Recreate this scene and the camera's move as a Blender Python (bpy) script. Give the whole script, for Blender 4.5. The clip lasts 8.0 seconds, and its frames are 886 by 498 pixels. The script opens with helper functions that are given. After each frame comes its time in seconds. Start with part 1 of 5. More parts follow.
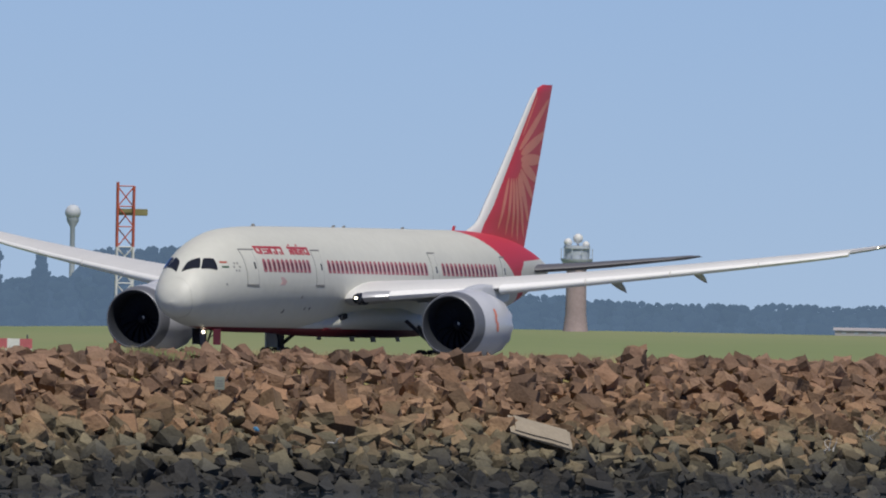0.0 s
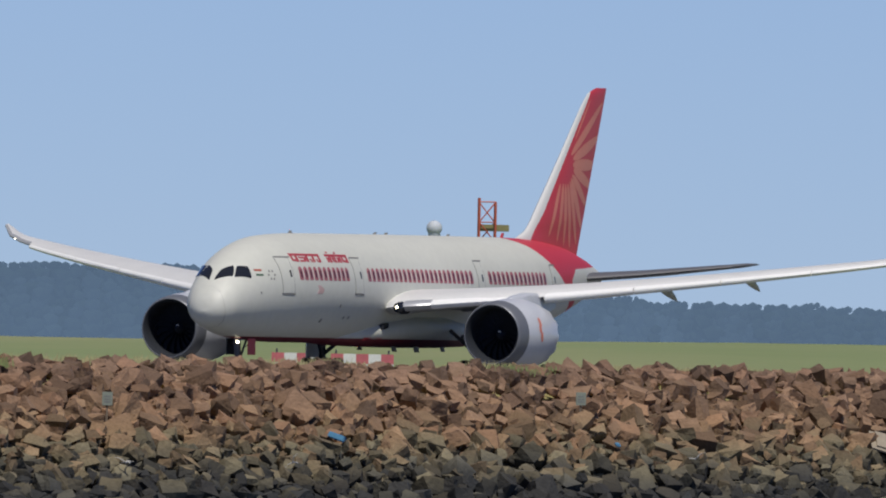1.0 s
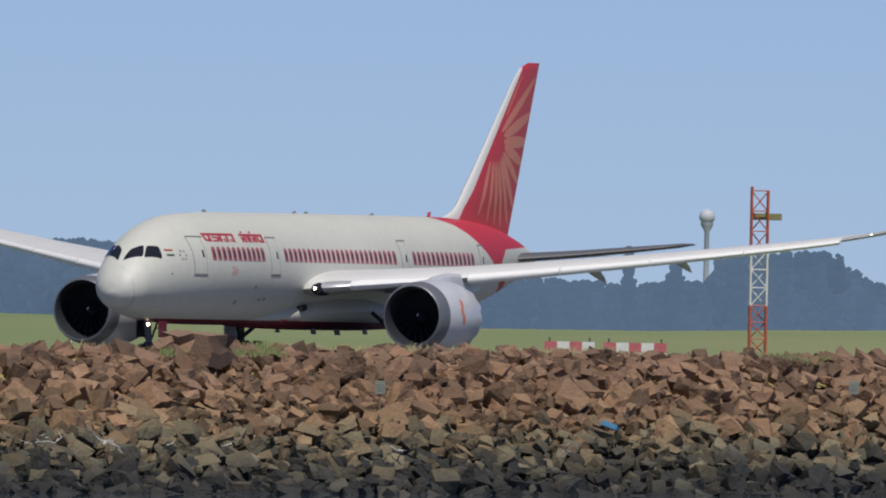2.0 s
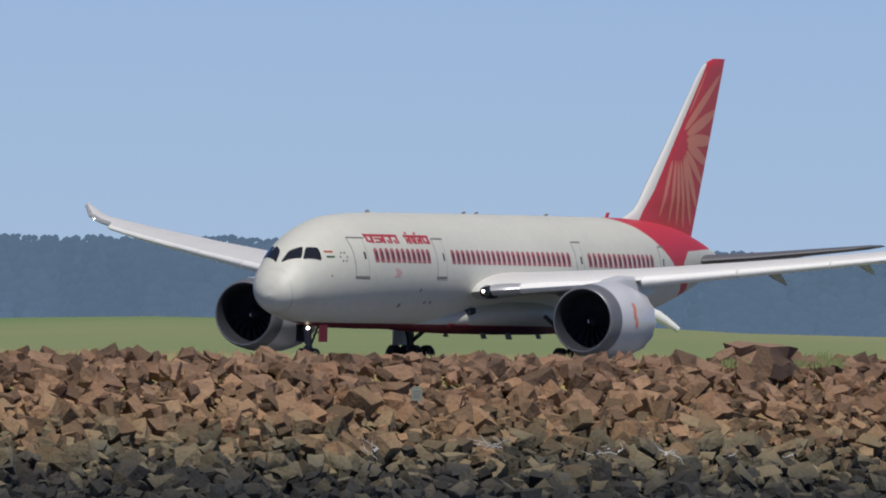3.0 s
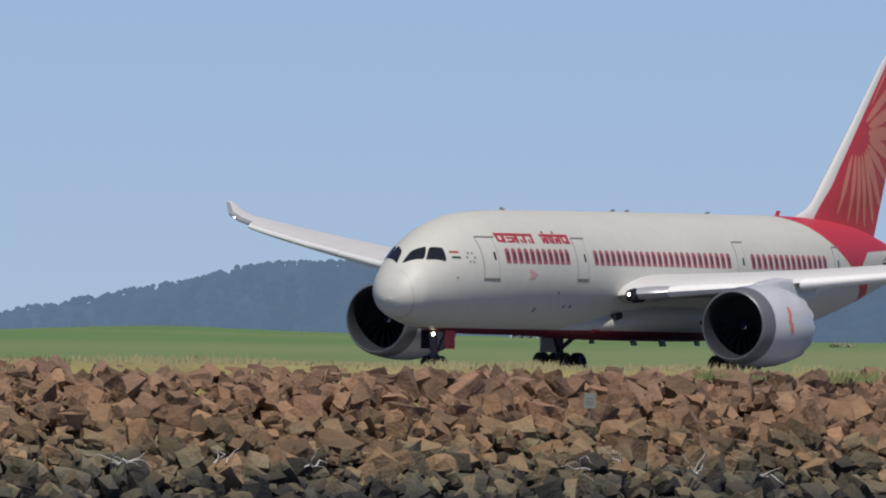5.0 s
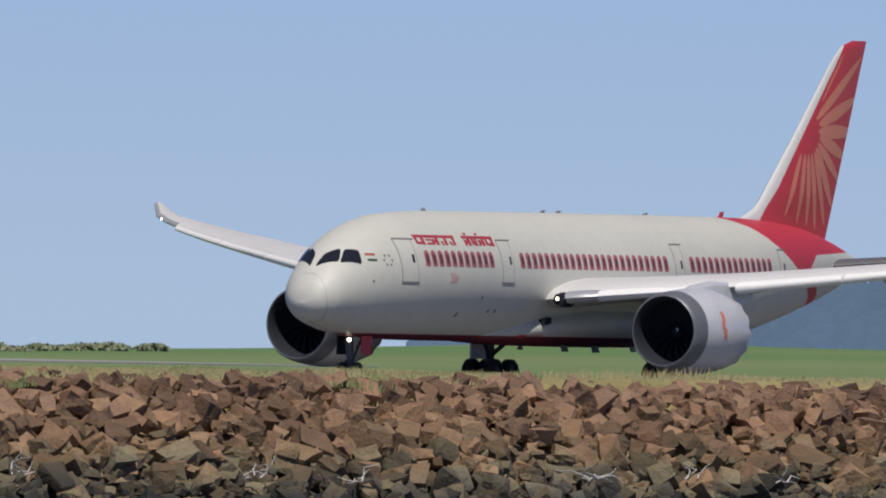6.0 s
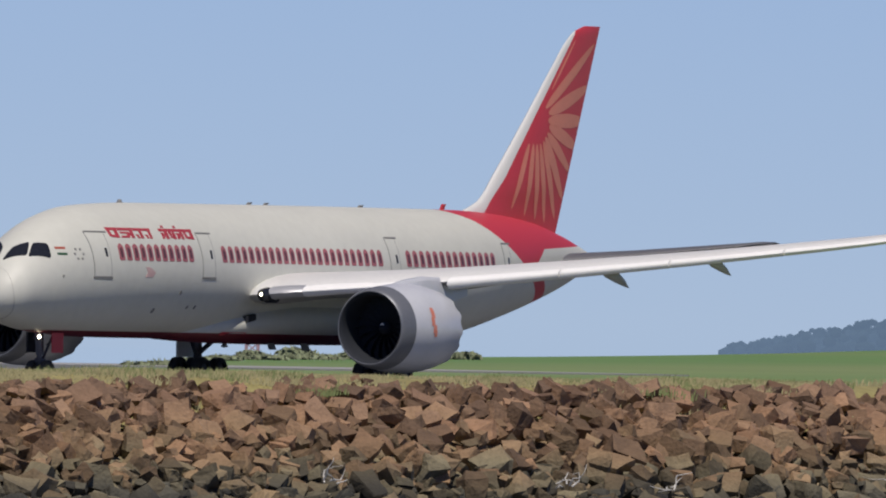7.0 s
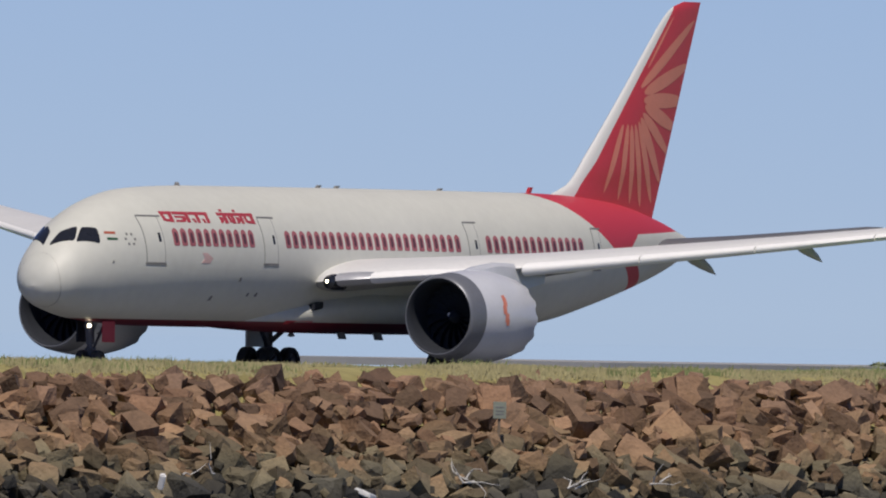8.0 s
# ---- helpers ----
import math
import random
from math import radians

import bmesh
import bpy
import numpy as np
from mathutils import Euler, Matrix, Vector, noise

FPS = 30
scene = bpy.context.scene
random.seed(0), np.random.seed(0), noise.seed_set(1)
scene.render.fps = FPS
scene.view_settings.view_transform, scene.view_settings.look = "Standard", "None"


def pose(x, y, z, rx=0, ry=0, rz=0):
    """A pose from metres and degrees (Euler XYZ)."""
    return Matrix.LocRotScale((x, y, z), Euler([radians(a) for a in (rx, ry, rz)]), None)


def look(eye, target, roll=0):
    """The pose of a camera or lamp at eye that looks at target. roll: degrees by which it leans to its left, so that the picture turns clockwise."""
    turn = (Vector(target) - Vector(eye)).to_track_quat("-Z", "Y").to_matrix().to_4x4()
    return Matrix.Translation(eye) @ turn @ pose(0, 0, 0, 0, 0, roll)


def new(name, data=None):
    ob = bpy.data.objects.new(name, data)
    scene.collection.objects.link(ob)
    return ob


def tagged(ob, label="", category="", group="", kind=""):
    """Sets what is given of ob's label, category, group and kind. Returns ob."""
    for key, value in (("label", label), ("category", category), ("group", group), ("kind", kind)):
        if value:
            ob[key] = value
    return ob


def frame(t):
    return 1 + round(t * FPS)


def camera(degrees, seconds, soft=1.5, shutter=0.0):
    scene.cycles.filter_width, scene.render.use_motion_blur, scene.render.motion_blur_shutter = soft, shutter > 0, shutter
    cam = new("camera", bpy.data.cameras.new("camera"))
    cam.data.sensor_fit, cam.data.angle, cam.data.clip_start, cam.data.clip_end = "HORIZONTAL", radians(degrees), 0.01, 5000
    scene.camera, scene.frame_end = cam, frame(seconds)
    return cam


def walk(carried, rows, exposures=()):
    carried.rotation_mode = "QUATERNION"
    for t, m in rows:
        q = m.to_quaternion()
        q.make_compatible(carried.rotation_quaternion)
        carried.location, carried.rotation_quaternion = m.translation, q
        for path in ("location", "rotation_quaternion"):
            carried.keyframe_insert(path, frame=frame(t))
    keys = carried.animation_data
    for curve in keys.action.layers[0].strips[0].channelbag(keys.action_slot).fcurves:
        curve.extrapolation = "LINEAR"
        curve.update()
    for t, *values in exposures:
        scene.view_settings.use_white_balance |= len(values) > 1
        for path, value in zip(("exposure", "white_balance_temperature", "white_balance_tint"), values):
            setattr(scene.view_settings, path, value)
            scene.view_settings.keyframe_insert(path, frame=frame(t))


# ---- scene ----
FOV, EYE, ROLL = 1.9552, (0.0, 0.0, 3.000), 1.121
cam = camera(FOV, 8.0, soft=2.0)
# seconds, turn to the left, tilt upwards (degrees): a long lens panned by hand from one spot
PAN = [
    (0.0, -0.6148, 0.1565),
    (0.5, -0.2806, 0.1619),
    (1.0, 0.1832, 0.1758),
    (1.5, 0.5079, 0.1884),
    (1.7, 0.6410, 0.1577),
    (2.8, 1.5807, 0.1209),
    (3.0, 2.0243, 0.1399),
    (3.5, 2.7421, 0.1209),
    (3.8, 3.0481, 0.1240),
    (4.0, 3.2378, 0.1415),
    (4.5, 3.7315, 0.1604),
    (4.7, 4.0642, 0.1469),
    (5.8, 5.0593, 0.1648),
    (6.0, 5.4247, 0.1589),
    (6.5, 5.7092, 0.1264),
    (7.0, 6.1141, 0.1641),
    (7.5, 6.8013, 0.1253),
    (7.7, 7.2521, 0.1224),
    (8.0, 7.7684, 0.1350),
]
walk(cam, [(t, pose(*EYE, 90 + tilt, 0, turn) @ pose(0, 0, 0, 0, 0, ROLL)) for t, turn, tilt in PAN],
     [(0.0, 0.0, 6460, 10), (3.0, 0.0, 6500, 10), (6.0, 0.0, 6620, 12), (8.0, 0.0, 6720, 13)])

# ---- plan: runway line, sea wall parallel to it ----
PSI = 0.41661                                   # runway heading against the first line of sight
ALONG = Vector((-math.sin(PSI), -math.cos(PSI), 0))
START = Vector((0, 1465.57, 0))                 # aircraft nose at 0 s
ACROSS = (START - ALONG * START.dot(ALONG)).normalized()
RUNWAY_Q, WALL_Q, SEA_Z = START.dot(ACROSS), 355.0, -2.85
FPX = 45944.1                                   # one metre at this distance spans one unit of the plan's bearings


def bearing(b, dist, z=0.0):
    """A place by its bearing (units of 1 / FPX rad to the left) and its distance from the eye."""
    a = b / FPX
    return Vector((-math.sin(a) * dist, math.cos(a) * dist, z))


def lay(s, q, z=0.0):
    """A place by the way along the runway and across it."""
    return ALONG * s + ACROSS * q + Vector((0, 0, z))


def s_at(b, q):
    r = bearing(b, 1.0)
    return r.dot(ALONG) * q / r.dot(ACROSS)


LIFT_B = [-1700, 400, 1600, 2600, 4500, 6000, 7500]
LIFT_Z = [0.25, 0.28, 0.12, -0.05, -0.28, -0.42, -0.45]


def lift(s):
    """How far the crest of the sea wall stands above its mean height along its length."""
    return spline([s_at(b, WALL_Q) for b in LIFT_B], LIFT_Z, s)


def berm(s):
    """The grassed rise behind the crest follows it, but holds its height where the stones drop."""
    return max(lift(s), 0.08)


# ---- world and sun ----
SUN_FROM = Vector((0.12, -0.485, 0.866)).normalized()
world = bpy.data.worlds.new("sky")
scene.world = world
world.use_nodes = True
wn, wl = world.node_tree.nodes, world.node_tree.links
sky = wn.new("ShaderNodeTexSky")
sky.sky_type, sky.sun_disc = "NISHITA", False
sky.sun_elevation = math.asin(SUN_FROM.z)
sky.sun_rotation = math.atan2(SUN_FROM.x, SUN_FROM.y)
sky.air_density, sky.dust_density, sky.ozone_density = 0.5, 0.0, 2.0
tint = wn.new("ShaderNodeMix")
tint.data_type, tint.blend_type = "RGBA", "MULTIPLY"
tint.inputs["Factor"].default_value = 1.0
tint.inputs["B"].default_value = (0.595, 0.68, 0.955, 1)
wl.new(sky.outputs["Color"], tint.inputs["A"])
wl.new(tint.outputs["Result"], wn["Background"].inputs["Color"])
wn["Background"].inputs["Strength"].default_value = 0.0795
sun = new("sun", bpy.data.lights.new("sun", "SUN"))
sun.data.energy, sun.data.angle, sun.data.color = 3.3, radians(0.53), (1.0, 0.94, 0.85)
sun.matrix_world = look(SUN_FROM * 100, (0, 0, 0))
scene.view_settings.exposure = 0.0


# ---- materials ----
def material(name, color, rough=0.6, metal=0.0, vary=0.12, scale=1.5, fine=12.0, bump=0.0, coat=0.0, island=0.0):
    m = bpy.data.materials.new(name)
    m.use_nodes = True
    n, l = m.node_tree.nodes, m.node_tree.links
    b = n["Principled BSDF"]
    b.inputs["Roughness"].default_value, b.inputs["Metallic"].default_value = rough, metal
    b.inputs["Coat Weight"].default_value = coat
    geo = n.new("ShaderNodeNewGeometry")
    tc = n.new("ShaderNodeTexCoord")
    big, small = n.new("ShaderNodeTexNoise"), n.new("ShaderNodeTexNoise")
    for tex, s, det in ((big, scale, 3), (small, fine, 4)):
        tex.inputs["Scale"].default_value, tex.inputs["Detail"].default_value = s, det
        l.new(tc.outputs["Object"], tex.inputs["Vector"])
    add = n.new("ShaderNodeMath")
    add.operation = "ADD"
    l.new(big.outputs["Fac"], add.inputs[0])
    l.new(small.outputs["Fac"], add.inputs[1])
    rng = n.new("ShaderNodeMapRange")
    rng.inputs["From Min"].default_value, rng.inputs["From Max"].default_value = 0.6, 1.4
    rng.inputs["To Min"].default_value, rng.inputs["To Max"].default_value = 1 - vary, 1 + vary
    l.new(add.outputs[0], rng.inputs["Value"])
    mix = n.new("ShaderNodeVectorMath")
    mix.operation = "SCALE"
    mix.inputs[0].default_value = color[:3]
    l.new(rng.outputs[0], mix.inputs["Scale"])
    out = mix.outputs[0]
    if island:
        r2 = n.new("ShaderNodeMapRange")
        r2.inputs["To Min"].default_value, r2.inputs["To Max"].default_value = 1 - island, 1 + island
        l.new(geo.outputs["Random Per Island"], r2.inputs["Value"])
        m2 = n.new("ShaderNodeVectorMath")
        m2.operation = "SCALE"
        l.new(out, m2.inputs[0])
        l.new(r2.outputs[0], m2.inputs["Scale"])
        out = m2.outputs[0]
    l.new(out, b.inputs["Base Color"])
    if bump:
        bp = n.new("ShaderNodeBump")
        bp.inputs["Strength"].default_value, bp.inputs["Distance"].default_value = bump, 0.05
        l.new(small.outputs["Fac"], bp.inputs["Height"])
        l.new(bp.outputs[0], b.inputs["Normal"])
    return m


def glow(name, color, strength):
    m = material(name, color, 0.3)
    b = m.node_tree.nodes["Principled BSDF"]
    b.inputs["Emission Color"].default_value = (*color, 1)
    b.inputs["Emission Strength"].default_value = strength
    return m


def maths(n, l, op, a, b=None, c=None):
    m = n.new("ShaderNodeMath")
    m.operation = op
    for k, v in enumerate((a, b, c)):
        if v is None:
            continue
        if isinstance(v, (int, float)):
            m.inputs[k].default_value = v
        else:
            l.new(v, m.inputs[k])
    return m.outputs[0]


def skin_material():
    """White paint with the red tail sash and a red belly line darkened for shade, laid out on the aircraft's own axes.
    """
    m = material("aircraft_paint", (0.625, 0.63, 0.57), 0.5, 0, 0.055, 0.3, 2.2)
    n, l = m.node_tree.nodes, m.node_tree.links
    b = n["Principled BSDF"]
    old = b.inputs["Base Color"].links[0].from_socket
    tc = n.new("ShaderNodeTexCoord")
    sep = n.new("ShaderNodeSeparateXYZ")
    l.new(tc.outputs["Object"], sep.inputs[0])
    back = maths(n, l, "MULTIPLY", sep.outputs[0], -1.0)
    z = sep.outputs[2]
    # front edge of the sash, sweeping down and aft
    front = maths(n, l, "MULTIPLY_ADD", z, -1.75, 43.19 + 1.75 * 6.82)
    crown = maths(n, l, "MAXIMUM", maths(n, l, "SUBTRACT", z, 7.75), 0.0)
    front = maths(n, l, "SUBTRACT", front, maths(n, l, "MULTIPLY", crown, 1.2))
    behind_front = maths(n, l, "GREATER_THAN", back, front)
    # rear edge: up from the keel, then running out along the tail cone
    run = maths(n, l, "MAXIMUM", maths(n, l, "SUBTRACT", z, 6.5), 0.0)
    knee = maths(n, l, "MAXIMUM", maths(n, l, "SUBTRACT", z, 5.9), 0.0)
    foot = maths(n, l, "MAXIMUM", maths(n, l, "SUBTRACT", 5.7, z), 0.0)
    rear = maths(n, l, "ADD", maths(n, l, "MULTIPLY_ADD", foot, 1.6, 46.8), maths(n, l, "MULTIPLY_ADD", run, 28.0, maths(n, l, "MULTIPLY", knee, 1.6)))
    ahead = maths(n, l, "LESS_THAN", back, rear)
    sash = maths(n, l, "MULTIPLY", behind_front, ahead)
    low = maths(n, l, "MULTIPLY", maths(n, l, "LESS_THAN", z, 2.36), maths(n, l, "LESS_THAN", back, 37.0))
    belly = n.new("ShaderNodeMix")
    belly.data_type = "RGBA"
    # belly red taken down to maroon, its shadow put into the colour
    belly.inputs["B"].default_value = (0.16, 0.014, 0.028, 1)
    l.new(low, belly.inputs["Factor"])
    l.new(old, belly.inputs["A"])
    old, red = belly.outputs["Result"], sash
    mix = n.new("ShaderNodeMix")
    mix.data_type = "RGBA"
    mix.inputs["B"].default_value = (0.56, 0.045, 0.07, 1)
    l.new(red, mix.inputs["Factor"])
    l.new(old, mix.inputs["A"])
    l.new(mix.outputs["Result"], b.inputs["Base Color"])
    return m


SKIN = skin_material()
WHITE = material("white_paint", (0.84, 0.84, 0.83), 0.6, 0, 0.04, 0.5, 4)
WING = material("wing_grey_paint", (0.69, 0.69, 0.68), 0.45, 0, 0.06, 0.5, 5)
# wing grey again, darkened to paint in the shade underneath
WING_SHADED = material("wing_underside_shade_grey", (0.36, 0.37, 0.375), 0.5, 0, 0.08, 0.5, 5)
BARE = material("bare_leading_edge_metal", (0.46, 0.47, 0.50), 0.36, 0.3, 0.05, 0.7, 6)
LIP = material("polished_intake_lip", (0.19, 0.20, 0.225), 0.45, 0.3, 0.08, 1, 8)
COWL = material("engine_cowl_paint", (0.60, 0.615, 0.66), 0.32, 0, 0.05, 0.8, 5, 0, 0.2)
RED = material("red_paint", (0.56, 0.045, 0.06), 0.4, 0, 0.05, 0.6, 4)
PETAL = material("orange_red_paint", (0.74, 0.25, 0.17), 0.4, 0, 0.05, 0.6, 4)
MAROON = material("maroon_window_surround_paint", (0.38, 0.115, 0.13), 0.45, 0, 0.08, 0.6, 4)
GLASS = material("dark_cockpit_glass", (0.02, 0.022, 0.028), 0.12, 0, 0.1, 1, 5, 0, 0.3)
# one near-black blue for duct, bulkhead, fan, spinner, inlet and door face
DARK = material("near_black_blue", (0.015, 0.019, 0.028), 0.85, 0, 0.15, 2, 10)
SEAM = material("panel_seam_grey", (0.21, 0.21, 0.205), 0.6, 0, 0.1)
# grey made dark to carry the shade of the tailplane's underside
TAIL_SHADED = material("tailplane_shade_grey", (0.12, 0.125, 0.14), 0.5, 0, 0.08, 0.5, 5)
TIP = material("wing_tip_grey_paint", (0.33, 0.34, 0.36), 0.5, 0, 0.06, 0.6, 5)
FAIRING = material("flap_fairing_paint", (0.50, 0.51, 0.50), 0.5, 0, 0.06, 0.6, 5)
STEEL = material("gear_steel", (0.12, 0.12, 0.135), 0.45, 0.6, 0.15, 3, 15)
TYRE = material("tyre_rubber", (0.03, 0.03, 0.032), 0.75, 0, 0.2, 3, 20)
TITAN = material("exhaust_titanium", (0.30, 0.27, 0.25), 0.42, 0.8, 0.15, 2, 9)
LAMP = glow("landing_light_glow", (1.0, 0.90, 0.62), 9.0)
BEACON = glow("red_beacon_glow", (1.0, 0.04, 0.03), 5.0)
PANE = material("smoky_cabin_glass", (0.13, 0.06, 0.07), 0.2, 0, 0.1, 1, 5)
TITLE = material("title_dark_red_paint", (0.44, 0.05, 0.07), 0.45, 0, 0.08, 0.6, 4)
PINK = material("faded_pink_paint", (0.62, 0.42, 0.40), 0.45)
GREEN = material("green_paint", (0.03, 0.10, 0.05), 0.5)
SAFFRON = material("saffron_paint", (0.42, 0.10, 0.06), 0.5)


# ---- mesh helpers ----
def mesh_of(name, bm, mats, smooth=True, sharp=35):
    me = bpy.data.meshes.new(name)
    bmesh.ops.recalc_face_normals(bm, faces=bm.faces)
    bm.to_mesh(me)
    bm.free()
    for m in (mats if isinstance(mats, (list, tuple)) else [mats]):
        me.materials.append(m)
    if smooth:
        me.shade_smooth()
        me.set_sharp_from_angle(angle=radians(sharp))
    return me


def part(name, bm, mat, parent, label="", smooth=True, sharp=35):
    ob = new(name, mesh_of(name, bm, mat, smooth, sharp))
    ob.parent = parent
    return tagged(ob, label)


def loft(bm, rings, closed=True, cap=(True, True)):
    rows = [[bm.verts.new(p) for p in r] for r in rings]
    k = len(rows[0])
    for a, b in zip(rows, rows[1:]):
        for i in range(k if closed else k - 1):
            j = (i + 1) % k
            bm.faces.new((a[i], a[j], b[j], b[i]))
    if closed:
        for r, c in ((rows[0], cap[0]), (rows[-1], cap[1])):
            if c:
                bm.faces.new(r)
    return rows


def box(bm, x0, x1, y0, y1, z0, z1, m=None, bevel=0.0):
    r = bmesh.ops.create_cube(bm, size=1.0)["verts"]
    for v in r:
        v.co = Vector((x0 + (x1 - x0) * (v.co.x + .5), y0 + (y1 - y0) * (v.co.y + .5), z0 + (z1 - z0) * (v.co.z + .5)))
    if bevel:
        es = list({e for v in r for e in v.link_edges})
        r = bmesh.ops.bevel(bm, geom=es, offset=bevel, segments=2, affect="EDGES")["verts"]
    if m:
        bmesh.ops.transform(bm, matrix=m, verts=[v for v in r if v.is_valid])


def tube(bm, a, b, r0, r1=None, n=10):
    a, b = Vector(a), Vector(b)
    r1 = r0 if r1 is None else r1
    q = (b - a).to_track_quat("Z", "Y")
    loft(bm, [[p + q @ Vector((r * math.cos(t), r * math.sin(t), 0)) for t in (2 * math.pi * i / n for i in range(n))]
              for p, r in ((a, r0), (b, r1))])


def lathe(bm, profile, centre, axis="x", n=40, cap=(False, False)):
    """profile: (way along the axis, radius)."""
    c = Vector(centre)
    rings = []
    for x, r in profile:
        ring = []
        for i in range(n):
            t = 2 * math.pi * i / n
            o = Vector((x, r * math.cos(t), r * math.sin(t))) if axis == "x" else (
                Vector((r * math.cos(t), x, r * math.sin(t))) if axis == "y" else Vector((r * math.cos(t), r * math.sin(t), x)))
            ring.append(c + o)
        rings.append(ring)
    return loft(bm, rings, True, cap)


def spline(xs, ys, x):
    """Monotone-ish smooth interpolation."""
    if x <= xs[0]:
        return ys[0]
    for i in range(len(xs) - 1):
        if x <= xs[i + 1]:
            h = xs[i + 1] - xs[i]
            t = (x - xs[i]) / h

            def slope(k):
                if k <= 0 or k >= len(xs) - 1:
                    return (ys[min(k + 1, len(xs) - 1)] - ys[max(k - 1, 0)]) / (xs[min(k + 1, len(xs) - 1)] - xs[max(k - 1, 0)])
                d0, d1 = (ys[k] - ys[k - 1]) / (xs[k] - xs[k - 1]), (ys[k + 1] - ys[k]) / (xs[k + 1] - xs[k])
                return 0.0 if d0 * d1 <= 0 else 2 * d0 * d1 / (d0 + d1)
            m0, m1 = slope(i) * h, slope(i + 1) * h
            return ((2 * t ** 3 - 3 * t ** 2 + 1) * ys[i] + (t ** 3 - 2 * t ** 2 + t) * m0
                    + (-2 * t ** 3 + 3 * t ** 2) * ys[i + 1] + (t ** 3 - t ** 2) * m1)
    return ys[-1]


# ---- ground and water ----
def ground_material():
    m = material("airfield_grass", (0.12, 0.22, 0.062), 0.9, 0, 0.12, 0.02, 0.5, 0.0)
    n, l = m.node_tree.nodes, m.node_tree.links
    b = n["Principled BSDF"]
    old = b.inputs["Base Color"].links[0].from_socket
    tex = n.new("ShaderNodeTexNoise")
    tex.inputs["Scale"].default_value, tex.inputs["Detail"].default_value = 0.006, 5
    tc = n.new("ShaderNodeTexCoord")
    stretch = n.new("ShaderNodeMapping")
    stretch.inputs["Scale"].default_value = (3.0, 0.12, 1.0)
    l.new(tc.outputs["Object"], stretch.inputs["Vector"])
    l.new(stretch.outputs[0], tex.inputs["Vector"])
    ramp = n.new("ShaderNodeValToRGB")
    ramp.color_ramp.elements[0].position, ramp.color_ramp.elements[1].position = 0.42, 0.72
    l.new(tex.outputs["Fac"], ramp.inputs["Fac"])
    mix = n.new("ShaderNodeMix")
    mix.data_type = "RGBA"
    mix.inputs["B"].default_value = (0.31, 0.295, 0.145, 1)
    # the sward turns from watered green to dry along the field
    place = n.new("ShaderNodeSeparateXYZ")
    l.new(tc.outputs["Object"], place.inputs[0])
    span = n.new("ShaderNodeMapRange")
    span.interpolation_type = "SMOOTHSTEP"
    span.inputs["From Min"].default_value, span.inputs["From Max"].default_value = -230.0, -40.0
    span.inputs["To Min"].default_value, span.inputs["To Max"].default_value = 0.0, 0.45
    l.new(place.outputs[0], span.inputs["Value"])
    dryness = maths(n, l, "MINIMUM", maths(n, l, "MULTIPLY_ADD", ramp.outputs["Color"], 0.38, span.outputs[0]), 1.0)
    l.new(dryness, mix.inputs["Factor"])
    l.new(old, mix.inputs["A"])
    l.new(mix.outputs["Result"], b.inputs["Base Color"])
    return m


GRASS = ground_material()
DRY = material("dry_verge_grass", (0.285, 0.25, 0.10), 0.9, 0, 0.3, 0.3, 3, 0, 0, 0.35)
ASPHALT = material("runway_asphalt", (0.13, 0.128, 0.125), 0.8, 0, 0.2, 0.1, 2)
SHORE_B = [-30000, 3600, 4300, 4700, 5000, 5250, 5350, 5700, 5900, 7600, 12000]
SHORE_D = [4600, 4300, 2600, 2200, 2050, 1950, 1650, 1420, 1330, 1180, 900]


# far edge of the field: height at 3500 m by bearing
LAND_B = [-1300, -500, 0, 300, 1000, 1400, 2200, 2500, 3000, 3700, 4100, 4600]
LAND_H = [2.0, 1.95, 1.5, 1.0, 0.85, 1.8, 1.7, 0.7, 0.15, 0.3, 1.0, 1.2]


def land(dist, b):
    """The airfield lies level and lifts a little, unevenly, towards the far shore."""
    far = spline(LAND_B, LAND_H, b)
    return spline([0, 1500, 2100, 3000, 3500, 4600], [0, 0.0, far * 0.25, far * 0.85, far, far * 1.15], dist)


